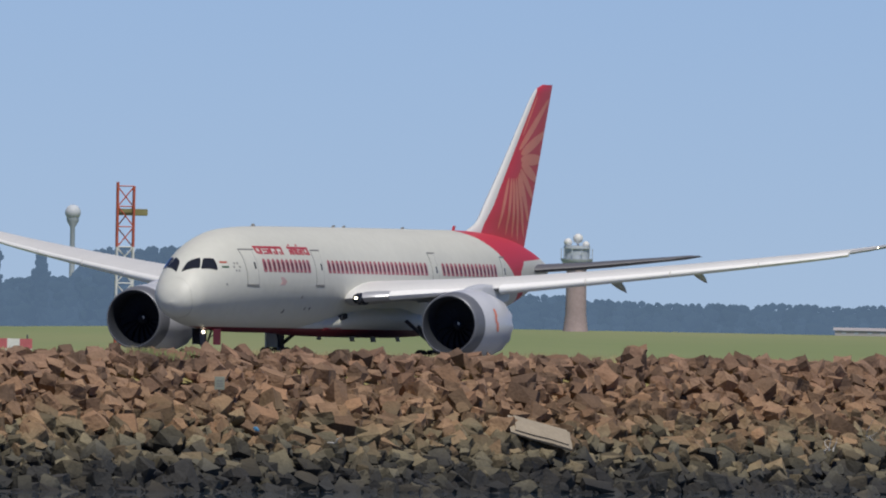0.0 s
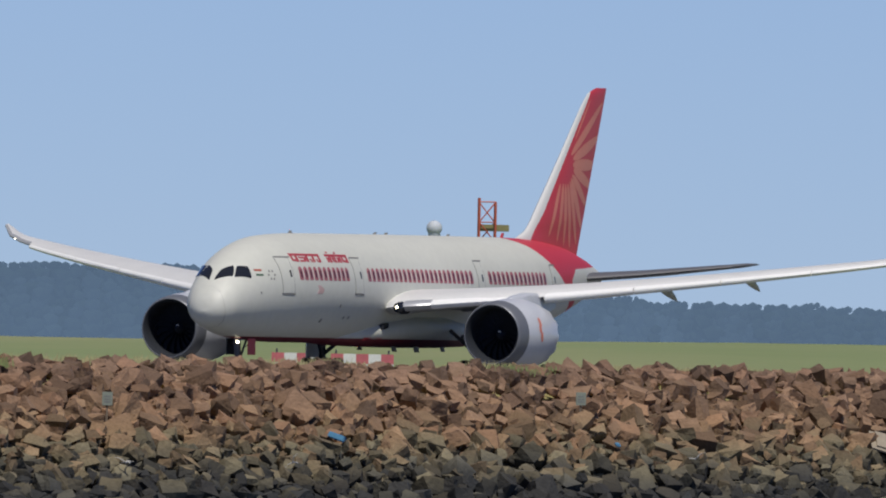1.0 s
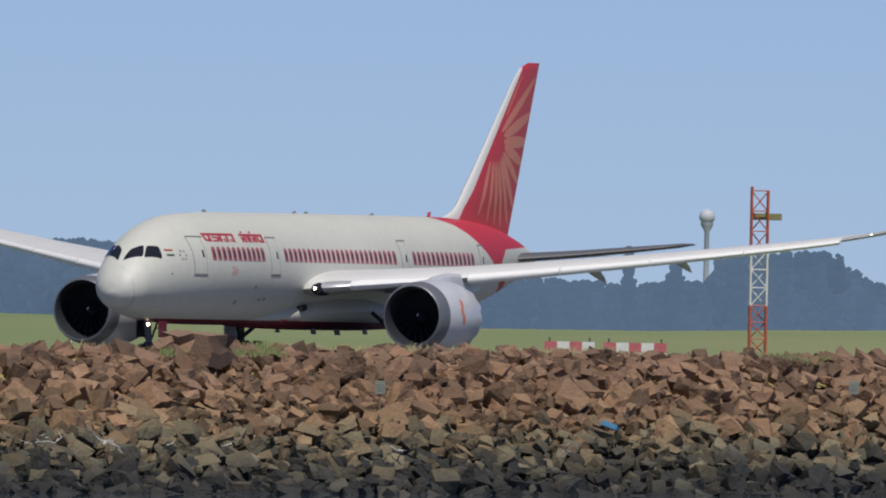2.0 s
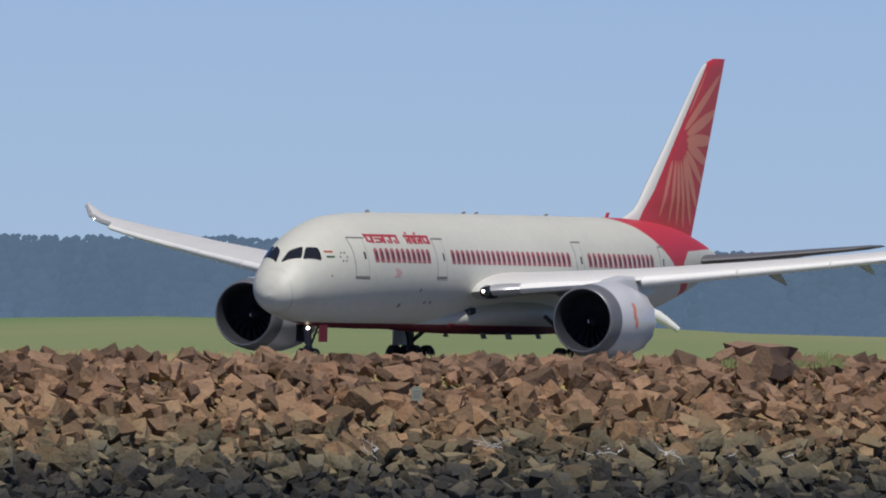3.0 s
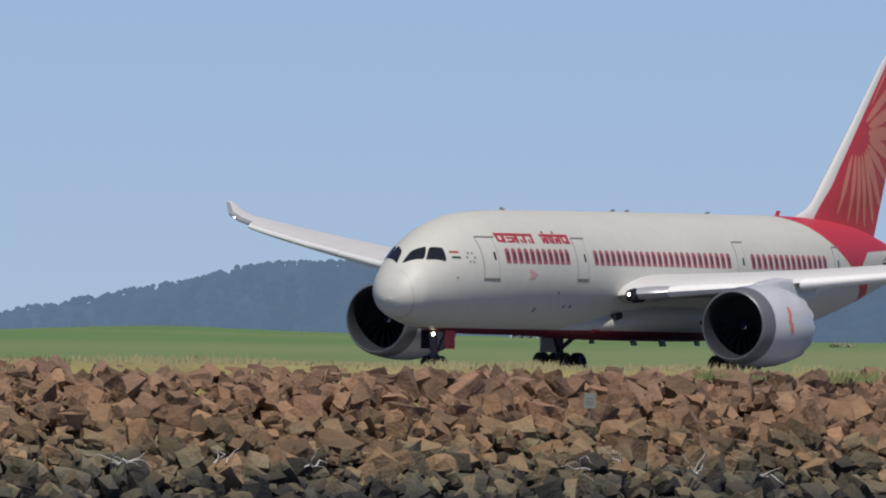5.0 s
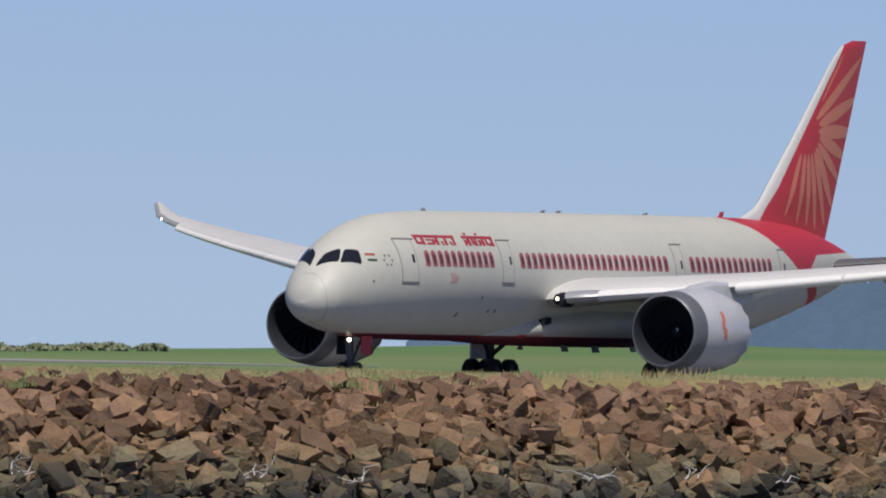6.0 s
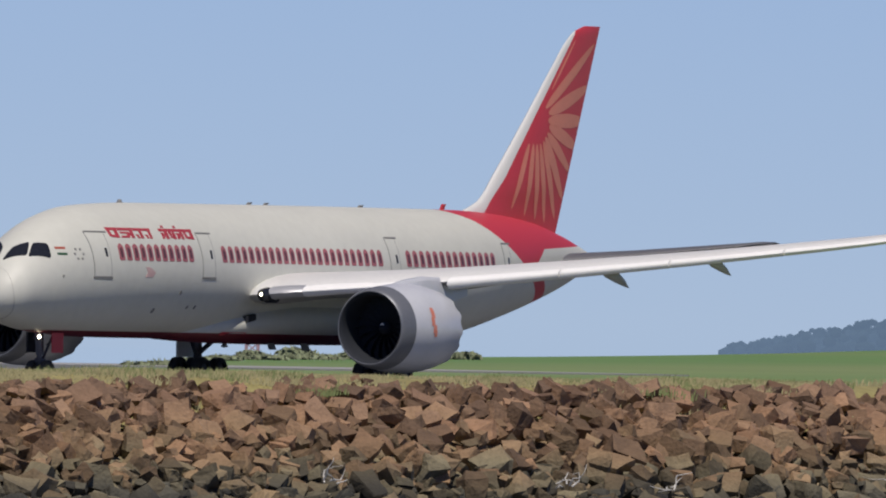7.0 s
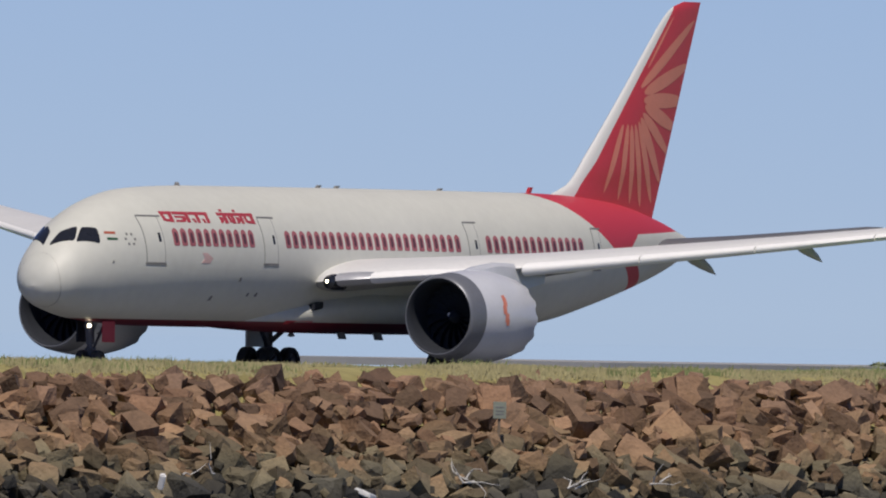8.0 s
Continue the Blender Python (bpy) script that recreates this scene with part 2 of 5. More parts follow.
def build_ground():
    bm = bmesh.new()
    rows = []
    bs = np.concatenate([np.linspace(9500, 3500, 70), np.linspace(3400, -9000, 60)])
    for b in bs:
        b = float(b)
        near = s_at(b, WALL_Q + 0.5)
        p0 = lay(near, WALL_Q + 0.5)
        d0 = p0.length
        q1 = RUNWAY_Q + 38
        d1 = lay(s_at(b, q1), q1).length
        far = max(spline(SHORE_B, SHORE_D, b), d1 + 4)
        row = []
        for q, z in ((WALL_Q - 1.6, 0.42), (WALL_Q - .5, 0.93), (WALL_Q + .5, 1.2), (WALL_Q + 1.5, 1.38), (WALL_Q + 5, 1.35), (WALL_Q + 16, 0.5), (WALL_Q + 34, 0.0), (RUNWAY_Q - 34, 0.02), (RUNWAY_Q - 28, 0.26 if b < 4350 else 0.03), (RUNWAY_Q - 25, 0.0), (RUNWAY_Q, 0.0), (q1, 0.0)):
            s = s_at(b, q)
            row.append(lay(s, q, z + (berm(s_at(b, WALL_Q)) if z > 0.95 else (lift(s_at(b, WALL_Q)) if q < WALL_Q else 0))))
        for k in (0.1, 0.2, 0.35, 0.5, 0.7, 1.0):
            row.append(bearing(b, d1 + (far - d1) * k, land(d1 + (far - d1) * k, b)))
        row.append(bearing(b, far + 3, SEA_Z - 1.0))
        rows.append(row)
    loft(bm, rows, closed=False)
    bm.faces.ensure_lookup_table()
    for f in bm.faces:
        q = f.calc_center_median().dot(ACROSS)
        f.material_index = 1 if q < WALL_Q + 22 else 0
    ob = new("ground", mesh_of("ground", bm, [GRASS, DRY], True, 60))
    tagged(ob, "green and dry yellow airfield grass beside the runway", "ground", kind="structure")
    bm = bmesh.new()
    loft(bm, [[lay(s, RUNWAY_Q - 24, 0.02), lay(s, RUNWAY_Q + 24, 0.02), lay(s, RUNWAY_Q + 24, -.2), lay(s, RUNWAY_Q - 24, -.2)] for s in (-2600, -1800, -1000, -400, 100)])
    tagged(new("runway", mesh_of("runway", bm, ASPHALT, False)), "grey asphalt runway strip between grass verges", "runway", kind="structure")
    m = material("bay_water", (0.10, 0.16, 0.22), 0.008, 0, 0.1, 0.01, 0.4)
    bm = bmesh.new()
    bmesh.ops.create_circle(bm, cap_ends=True, segments=96, radius=4950)
    bmesh.ops.translate(bm, vec=(0, 0, SEA_Z), verts=bm.verts)
    tagged(new("water", mesh_of("water", bm, m, False)), "calm pale blue bay water reaching the horizon", "water", kind="structure")


build_ground()


# ---- sea wall of loose quarry stone ----
def rock_material():
    m = material("quarry_stone", (0.30, 0.17, 0.105), 0.88, 0, 0.26, 1.6, 9, 1.0)
    n, l = m.node_tree.nodes, m.node_tree.links
    b = n["Principled BSDF"]
    n["Bump"].inputs["Distance"].default_value = 0.05
    geo, info = n.new("ShaderNodeNewGeometry"), n.new("ShaderNodeObjectInfo")
    sep = n.new("ShaderNodeSeparateXYZ")
    l.new(geo.outputs["Position"], sep.inputs[0])
    rnd = maths(n, l, "FRACT", maths(n, l, "ADD", geo.outputs["Random Per Island"], info.outputs["Random"]))
    old = b.inputs["Base Color"].links[0].from_socket
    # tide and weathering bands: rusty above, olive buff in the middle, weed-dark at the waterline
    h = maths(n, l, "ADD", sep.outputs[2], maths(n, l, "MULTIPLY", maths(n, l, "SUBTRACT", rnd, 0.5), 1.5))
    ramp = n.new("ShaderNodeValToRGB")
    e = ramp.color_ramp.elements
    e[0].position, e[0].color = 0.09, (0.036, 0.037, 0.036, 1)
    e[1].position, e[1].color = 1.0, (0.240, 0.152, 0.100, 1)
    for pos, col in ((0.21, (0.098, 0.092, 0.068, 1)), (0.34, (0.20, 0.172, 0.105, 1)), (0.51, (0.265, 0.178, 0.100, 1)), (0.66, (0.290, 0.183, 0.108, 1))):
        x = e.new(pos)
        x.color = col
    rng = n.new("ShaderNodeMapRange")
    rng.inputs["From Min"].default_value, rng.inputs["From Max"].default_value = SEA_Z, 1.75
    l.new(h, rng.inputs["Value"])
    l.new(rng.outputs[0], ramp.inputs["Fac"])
    val = maths(n, l, "MULTIPLY_ADD", maths(n, l, "FRACT", maths(n, l, "MULTIPLY", rnd, 7.31)), 0.80, 0.42)
    sc = n.new("ShaderNodeVectorMath")
    sc.operation = "SCALE"
    l.new(ramp.outputs["Color"], sc.inputs[0])
    l.new(val, sc.inputs["Scale"])
    mix = n.new("ShaderNodeMix")
    mix.data_type, mix.blend_type = "RGBA", "MULTIPLY"
    mix.inputs["Factor"].default_value = 1.0
    gain = n.new("ShaderNodeVectorMath")
    gain.operation = "SCALE"
    gain.inputs["Scale"].default_value = 3.4
    l.new(old, gain.inputs[0])
    grey = n.new("ShaderNodeRGBToBW")
    l.new(gain.outputs[0], grey.inputs[0])
    norm = maths(n, l, "MULTIPLY", grey.outputs[0], 1.5)
    warm = n.new("ShaderNodeMix")
    warm.data_type, warm.blend_type = "RGBA", "MULTIPLY"
    hue = maths(n, l, "FRACT", maths(n, l, "MULTIPLY", rnd, 17.7))
    l.new(maths(n, l, "MULTIPLY", hue, hue), warm.inputs["Factor"])
    warm.inputs["B"].default_value = (1.06, 0.97, 0.92, 1)
    l.new(sc.outputs[0], warm.inputs["A"])
    l.new(warm.outputs["Result"], mix.inputs["A"])
    l.new(norm, mix.inputs["B"])
    l.new(mix.outputs["Result"], b.inputs["Base Color"])
    return m


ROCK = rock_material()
rock_rng = np.random.default_rng(5)


def rock_shape(k):
    """A quarried block: a skewed box with broken corners and rough faces."""
    r = np.random.default_rng(100 + k)
    size = np.array([0.58, 0.48, 0.38]) * r.uniform(0.82, 1.18, 3)
    bm = bmesh.new()
    for sx in (-1, 1):
        for sy in (-1, 1):
            for sz in (-1, 1):
                p = np.array([sx, sy, sz]) * size * r.uniform(0.5, 1.0, 3)
                bm.verts.new(p)
                if r.random() < 0.5:
                    bm.verts.new(p * r.uniform(0.70, 1.14, 3))
    for _ in range(2 + k % 4):
        v = r.normal(size=3)
        bm.verts.new(v / np.linalg.norm(v) * size * r.uniform(0.95, 1.15))
    bmesh.ops.convex_hull(bm, input=bm.verts)
    for v in [v for v in bm.verts if not v.link_faces]:
        bm.verts.remove(v)
    bmesh.ops.dissolve_limit(bm, angle_limit=radians(18), verts=bm.verts, edges=bm.edges)
    bmesh.ops.triangulate(bm, faces=bm.faces)
    bmesh.ops.subdivide_edges(bm, edges=bm.edges, cuts=1)
    bmesh.ops.triangulate(bm, faces=bm.faces)
    for v in bm.verts:
        v.co += v.co.normalized() * 0.10 * noise.noise(v.co * 5.0 + Vector((k * 3.1, 0, 0))) + Vector(r.normal(size=3)) * 0.010
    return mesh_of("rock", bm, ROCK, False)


ROCKS = [rock_shape(k) for k in range(20)]


def wall_height(d):
    """Height of the stone face, d metres out from the crest."""
    return spline([-3.0, -1.0, 0.0, 1.5, 4.5, 8.0, 9.5], [1.05, 1.15, 1.2, 0.75, -0.9, -2.85, -3.6], d)


def build_wall():
    wall = tagged(new("seawall"), "sloping sea wall of loose rust-brown quarry stone with a dark weedy foot", "sea wall", kind="structure")
    s0, s1 = s_at(-1700, WALL_Q), s_at(7500, WALL_Q)
    bm = bmesh.new()
    loft(bm, [[lay(s, WALL_Q - d, wall_height(d) + lift(s) * max(0, 1 - max(d, 0) / 6) - 0.5) for d in (9.5, 8, 6, 4.5, 3, 1.5, 0, -1, -3)] + [lay(s, WALL_Q + 3, -5), lay(s, WALL_Q - 9.5, -5.5)]
              for s in np.linspace(s0 - 120, s1 + 60, 40)])
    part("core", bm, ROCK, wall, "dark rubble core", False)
    verts = [np.array([v.co[:] for v in me.vertices]) for me in ROCKS]
    faces = [np.array([p.vertices[:] for p in me.polygons]) for me in ROCKS]
    allv, allf, base, placed, near = [], [], 0, 0, []
    ax, ac = np.array(ALONG), np.array(ACROSS)
    s_verge = s_at(4200, WALL_Q)
    rows = np.linspace(9.0, -1.7, 25)
    for ri, d in enumerate(rows):
        s = s0 + rock_rng.uniform(0, 1)
        while s < s1:
            size = float(np.clip(rock_rng.lognormal(-0.70, 0.36), 0.30, 1.05 if d > 1.2 else 0.8))
            dd = d + rock_rng.uniform(-0.35, 0.35)
            z = wall_height(dd) + lift(s) * max(0, 1 - max(dd, 0) / 6) + rock_rng.uniform(-0.22, 0.16) - 0.10
            if dd < -0.85:
                s += size
                continue
            z += (0.14 if s > s_verge and dd < 1.0 else 0.0) + 0.12 * max(0.0, min(1.0, 2.2 - dd))
            k = int(rock_rng.integers(20))
            e = Euler(rock_rng.normal(0, 0.52, 2).tolist() + [float(rock_rng.uniform(0, 6.28))])
            place = Matrix.LocRotScale(lay(s, WALL_Q - dd, z), e, Vector((size,) * 3))
            if 330 < s - s0 and len(near) < 300 and dd > 1.0:
                near.append((k, place))
            else:
                r = np.array(place)
                allv.append(verts[k] @ r[:3, :3].T + r[:3, 3])
                allf.append(faces[k] + base)
                base += len(verts[k])
            s += size * rock_rng.uniform(0.85, 1.35)
            placed += 1
    me = bpy.data.meshes.new("rubble")
    me.from_pydata(np.concatenate(allv).tolist(), [], np.concatenate(allf).tolist())
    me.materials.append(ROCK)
    ob = tagged(new("rubble", me), "loose angular quarry stones", kind="stuff")
    ob.parent = wall
    for k, m in near:
        o = new("rock", ROCKS[k])
        o.parent = wall
        o.matrix_basis = m
    print("rocks", placed)


build_wall()


# ---- far woods, sea-air haze put in as blue emission ----
RIDGE_B = [-1700, -1380, -1208, -808, -469, -260, -130, -40, 135, 155, 320, 480, 560, 920, 1090, 1520, 1950, 2378, 2928, 3060, 3170, 3290, 3437, 3787, 3987, 4183, 4330, 4400]
RIDGE_E = [30, 36, 37, 40, 55, 55, 73, 121, 113, 64, 60, 66, 104, 106, 117, 118, 126, 123, 112, 122, 137, 124, 97, 90, 50, 12, -14, -26]


def hazed_woods_material():
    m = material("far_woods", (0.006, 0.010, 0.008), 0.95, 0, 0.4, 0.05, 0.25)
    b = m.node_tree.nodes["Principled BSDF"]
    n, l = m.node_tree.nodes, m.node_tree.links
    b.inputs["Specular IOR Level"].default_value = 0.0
    # blue self-glow paints the aerial haze onto the trees
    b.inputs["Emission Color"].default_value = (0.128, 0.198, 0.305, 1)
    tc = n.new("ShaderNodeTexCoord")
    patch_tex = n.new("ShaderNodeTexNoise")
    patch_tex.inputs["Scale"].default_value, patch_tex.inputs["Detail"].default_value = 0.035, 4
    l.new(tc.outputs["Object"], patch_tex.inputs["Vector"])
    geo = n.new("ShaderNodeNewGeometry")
    haze_glow = maths(n, l, "MULTIPLY_ADD", patch_tex.outputs["Fac"], 0.30, 0.56)
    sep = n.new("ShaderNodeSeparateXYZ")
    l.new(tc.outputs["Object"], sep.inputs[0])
    # glow rises towards the left end, where more haze is painted in
    haze_reach = n.new("ShaderNodeMapRange")
    haze_reach.inputs["From Min"].default_value, haze_reach.inputs["From Max"].default_value = -230.0, -330.0
    haze_reach.inputs["To Min"].default_value, haze_reach.inputs["To Max"].default_value = 0.0, 0.16
    l.new(sep.outputs[0], haze_reach.inputs["Value"])
    haze_glow = maths(n, l, "ADD", haze_glow, haze_reach.outputs[0])
    l.new(maths(n, l, "MULTIPLY_ADD", geo.outputs["Random Per Island"], 0.02, haze_glow), b.inputs["Emission Strength"])
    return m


HAZED_WOODS = hazed_woods_material()


def build_woods():
    r = np.random.default_rng(9)
    bm = bmesh.new()
    bmesh.ops.create_icosphere(bm, subdivisions=1, radius=1.0)
    for v in bm.verts:
        v.co *= 1 + 0.35 * noise.noise(v.co * 2.3)
    sv = np.array([v.co[:] for v in bm.verts])
    sf = np.array([[v.index for v in f.verts] for f in bm.faces])
    bm.free()
    allv, allf, base = [], [], 0
    for layer, dist in enumerate((3560, 3500)):
        b = -1700.0
        while b < 4400:
            e = spline(RIDGE_B, RIDGE_E, b) + 5 * noise.noise(Vector((b * 0.03, 0.5, layer))) + r.normal() * 1.3
            d = dist + r.uniform(-25, 25)
            top = EYE[2] + e * d / FPX
            if layer:
                top *= r.uniform(0.45, 0.9)
            z = top
            while z > -0.5:
                rad = r.uniform(0.3, 0.7) if z == top else r.uniform(0.7, 1.2)
                p = np.array(bearing(b + r.uniform(-9, 9), d, z - rad))
                allv.append(sv * np.array([rad * 1.3, rad * 1.3, rad]) + p)
                allf.append(sf + base)
                base += len(sv)
                z -= rad * 1.5
            for _ in range(2):
                rad = r.uniform(0.2, 0.5)
                allv.append(sv * rad + np.array(bearing(b + r.uniform(-12, 12), d, top + r.uniform(-1.0, -0.35))))
                allf.append(sf + base)
                base += len(sv)
            b += r.uniform(6, 11)
    # solid mass behind the crowns
    bb = np.linspace(-1700, 4390, 160)
    wall = [np.array(bearing(float(b), 3620, z)) for b in bb for z in (EYE[2] + (spline(RIDGE_B, RIDGE_E, float(b)) - 12) * 3620 / FPX, -1.0)]
    allv.append(np.array(wall))
    quads = [[base + 2 * i, base + 2 * i + 1, base + 2 * i + 3] for i in range(159)] + [[base + 2 * i, base + 2 * i + 3, base + 2 * i + 2] for i in range(159)]
    allf.append(np.array(quads))
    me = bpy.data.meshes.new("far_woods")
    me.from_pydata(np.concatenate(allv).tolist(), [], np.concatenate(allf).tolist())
    me.materials.append(HAZED_WOODS)
    tagged(new("backdrop_woods", me), "dense dark woodland with blue haze in its glow along the far shore", "backdrop", kind="structure")


build_woods()


def build_far_tree(b, elev, wide, seed):
    """A tall narrow tree far off: trunk and a ragged spindle of foliage clumps."""
    r = np.random.default_rng(seed)
    dist = 3480
    m = dist / FPX
    ob = tagged(new("tree"), "tall narrow dark tree standing above the hazy woods", "tree", "narrow trees by the far woods")
    ob.location = bearing(b, dist, land(dist, b))
    top = EYE[2] + elev * m - land(dist, b)
    bm = bmesh.new()
    tube(bm, (0, 0, -0.2), (0, 0, top * 0.9), 0.28, 0.06, 8)
    # trunk and crown share the self-glowing haze of the woods
    part("trunk", bm, HAZED_WOODS, ob, "", False)
    bm = bmesh.new()
    for k in range(260):
        t = 1.0 - 0.75 * r.random() ** 1.4
        w = wide * m * min(1.0, (1 - t) * 4.5 + 0.2) * (0.75 + 0.25 * math.sin(t * 19 + seed))
        a = r.uniform(0, 6.28)
        rad = r.uniform(0.22, 0.45)
        c = Vector((w * math.cos(a) * r.uniform(0.3, 1), w * math.sin(a) * r.uniform(0.3, 1), t * top - rad))
        bmesh.ops.create_icosphere(bm, subdivisions=1, radius=rad, matrix=Matrix.LocRotScale(c, Euler((a, t, a)), Vector((1, 1, 1.3))))
    part("crown", bm, HAZED_WOODS, ob, "dark foliage with blue haze in its glow", False)


build_far_tree(218, 112, 15, 1)
build_far_tree(300, 124, 14, 4)


# ---- the airliner: nose at the origin, +x forward, +y to port, ground at 0 ----
FX = [1.111, 1.175, 1.351, 1.686, 2.23, 2.969, 3.773, 4.623, 6.084, 8.051, 11.024, 13.015, 36, 39, 42, 45, 48.5, 51.6, 53.5, 54.8, 55.2]
F_TOP = [3.693, 4.156, 4.568, 5.024, 5.561, 6.159, 6.664, 7.071, 7.554, 7.93, 8.09, 8.13, 8.2, 8.2, 8.19, 8.1, 7.8, 7.2, 6.7, 6.32, 6.2]
F_BOT = [3.693, 3.501, 3.202, 2.945, 2.727, 2.55, 2.398, 2.302, 2.2, 2.1, 2.07, 2.07, 2.07, 2.2, 2.56, 3.12, 3.88, 4.68, 5.3, 5.8, 5.95]
F_WID = [.02, .452, .824, 1.181, 1.508, 1.734, 1.95, 2.16, 2.41, 2.66, 2.83, 2.885, 2.885, 2.82, 2.62, 2.25, 1.72, 1.16, .72, .34, .15]


def section(X):
    t, b, w = (spline(FX, f, X) for f in (F_TOP, F_BOT, F_WID))
    return (t + b) / 2, (t - b) / 2, w


def side(X, z, off=0.0):
    """A point of the port side of the fuselage."""
    zc, hh, w = section(X)
    k = max(-0.999, min(0.999, (z - zc) / hh))
    y = w * math.sqrt(1 - k * k)
    nrm = Vector((0, y / w ** 2, (z - zc) / hh ** 2)).normalized()
    return Vector((-X, y, z)) + nrm * off


def decal(bm, rows, off=0.012, port=True):
    """A thin plate that follows the fuselage side; rows: (z, fore X, aft X)."""
    rows = sorted(rows)
    fine = []
    for (z0, a0, b0), (z1, a1, b1) in zip(rows, rows[1:]):
        n = max(1, int(abs(z1 - z0) / 0.1))
        for i in range(n):
            t = i / n
            fine.append((z0 + (z1 - z0) * t, a0 + (a1 - a0) * t, b0 + (b1 - b0) * t))
    fine.append(rows[-1])
    nx = max(1, int(max(abs(b - a) for _, a, b in fine) / 0.14))
    f = 1 if port else -1
    grid = [[[Vector((1, f, 1)) * side(a + (b - a) * k / nx, z, o) for k in range(nx + 1)] for z, a, b in fine] for o in (off, off - 0.03)]
    vs = [[[bm.verts.new(p) for p in r] for r in g] for g in grid]
    R, C = len(fine), nx + 1
    for g in vs:
        for i in range(R - 1):
            for j in range(C - 1):
                bm.faces.new((g[i][j], g[i][j + 1], g[i + 1][j + 1], g[i + 1][j]))
    rim = [(i, 0) for i in range(R)] + [(R - 1, j) for j in range(1, C)] + [(i, C - 1) for i in range(R - 2, -1, -1)] + [(0, j) for j in range(C - 2, 0, -1)]
    for (i, j), (k, m) in zip(rim, rim[1:] + rim[:1]):
        if vs[0][i][j] is not vs[0][k][m]:
            bm.faces.new((vs[0][i][j], vs[0][k][m], vs[1][k][m], vs[1][i][j]))


def glazing(bm, corners, port, off=0.03):
    """A pane with clipped corners bent over the nose; corners: (X, angle round the section), low front first."""
    (x0, a0), (x1, a1), (x2, a2), (x3, a3) = corners
    f = 1 if port else -1
    n = 8

    def place(u, v, o):
        X = (x0 + (x1 - x0) * u) * (1 - v) + (x3 + (x2 - x3) * u) * v
        a = radians((a0 + (a1 - a0) * u) * (1 - v) + (a3 + (a2 - a3) * u) * v)
        zc, hh, w = section(X)
        return Vector((-X, f * (w + o) * math.cos(a), zc + (hh + o) * math.sin(a)))
    layers = []
    for o in (off, off - 0.05):
        rows = []
        for j in range(n + 1):
            v = j / n
            cut = 0.06 * max(0.0, abs(2 * v - 1) - 0.7) / 0.3
            rows.append([bm.verts.new(place(cut + (1 - 2 * cut) * i / n, v, o)) for i in range(n + 1)])
        layers.append(rows)
        for j in range(n):
            for i in range(n):
                bm.faces.new((rows[j][i], rows[j][i + 1], rows[j + 1][i + 1], rows[j + 1][i]))
    rim = [(j, 0) for j in range(n + 1)] + [(n, i) for i in range(1, n + 1)] + [(j, n) for j in range(n - 1, -1, -1)] + [(0, i) for i in range(n - 1, 0, -1)]
    for (j, i), (k, m) in zip(rim, rim[1:] + rim[:1]):
        bm.faces.new((layers[0][j][i], layers[0][k][m], layers[1][k][m], layers[1][j][i]))


def aerofoil(le, chord, thick, n=14, droop=0.0, twist=0.0):
    """A wing section in the x-z plane from the leading edge le, going aft."""
    up, lo = [], []
    for i in range(n + 1):
        t = (1 - math.cos(math.pi * i / n)) / 2
        y = 5 * thick * (0.2969 * math.sqrt(t) - 0.126 * t - 0.3516 * t ** 2 + 0.2843 * t ** 3 - 0.1015 * t ** 4)
        camber = 0.03 * math.sin(math.pi * t) - droop * max(0, t - 0.72) + twist * t
        up.append(Vector((-chord * t, 0, chord * (camber + y))))
        lo.append(Vector((-chord * t, 0, chord * (camber - y * 0.85))))
    return [Vector(le) + p for p in reversed(up)] + [Vector(le) + p for p in lo[1:-1]]


def wing_place(y):
    """Leading edge X, chord, height, relative thickness at y metres out."""
    X = spline([0, 3.6, 9.8, 16, 27, 28.8, 30.06], [23.0, 19.0, 23.6, 28.3, 36.3, 37.7, 39.6], y)
    c = spline([0, 3.6, 9.8, 16, 27, 28.8, 30.06], [13.4, 11.6, 7.6, 5.7, 2.9, 1.9, 0.55], y)
    z = spline([0, 3.6, 9.8, 16, 22, 27, 28.8, 30.06], [3.9, 4.16, 4.82, 5.64, 6.50, 7.32, 7.75, 8.42], y)
    t = spline([0, 9.8, 30], [0.125, 0.105, 0.08], y)
    return X, c, z, t


def twist_at(y):
    """How far the trailing edge is carried above the leading edge, as a share of the chord."""
    return spline([4.5, 11.0], [0.008, 0.055], y)


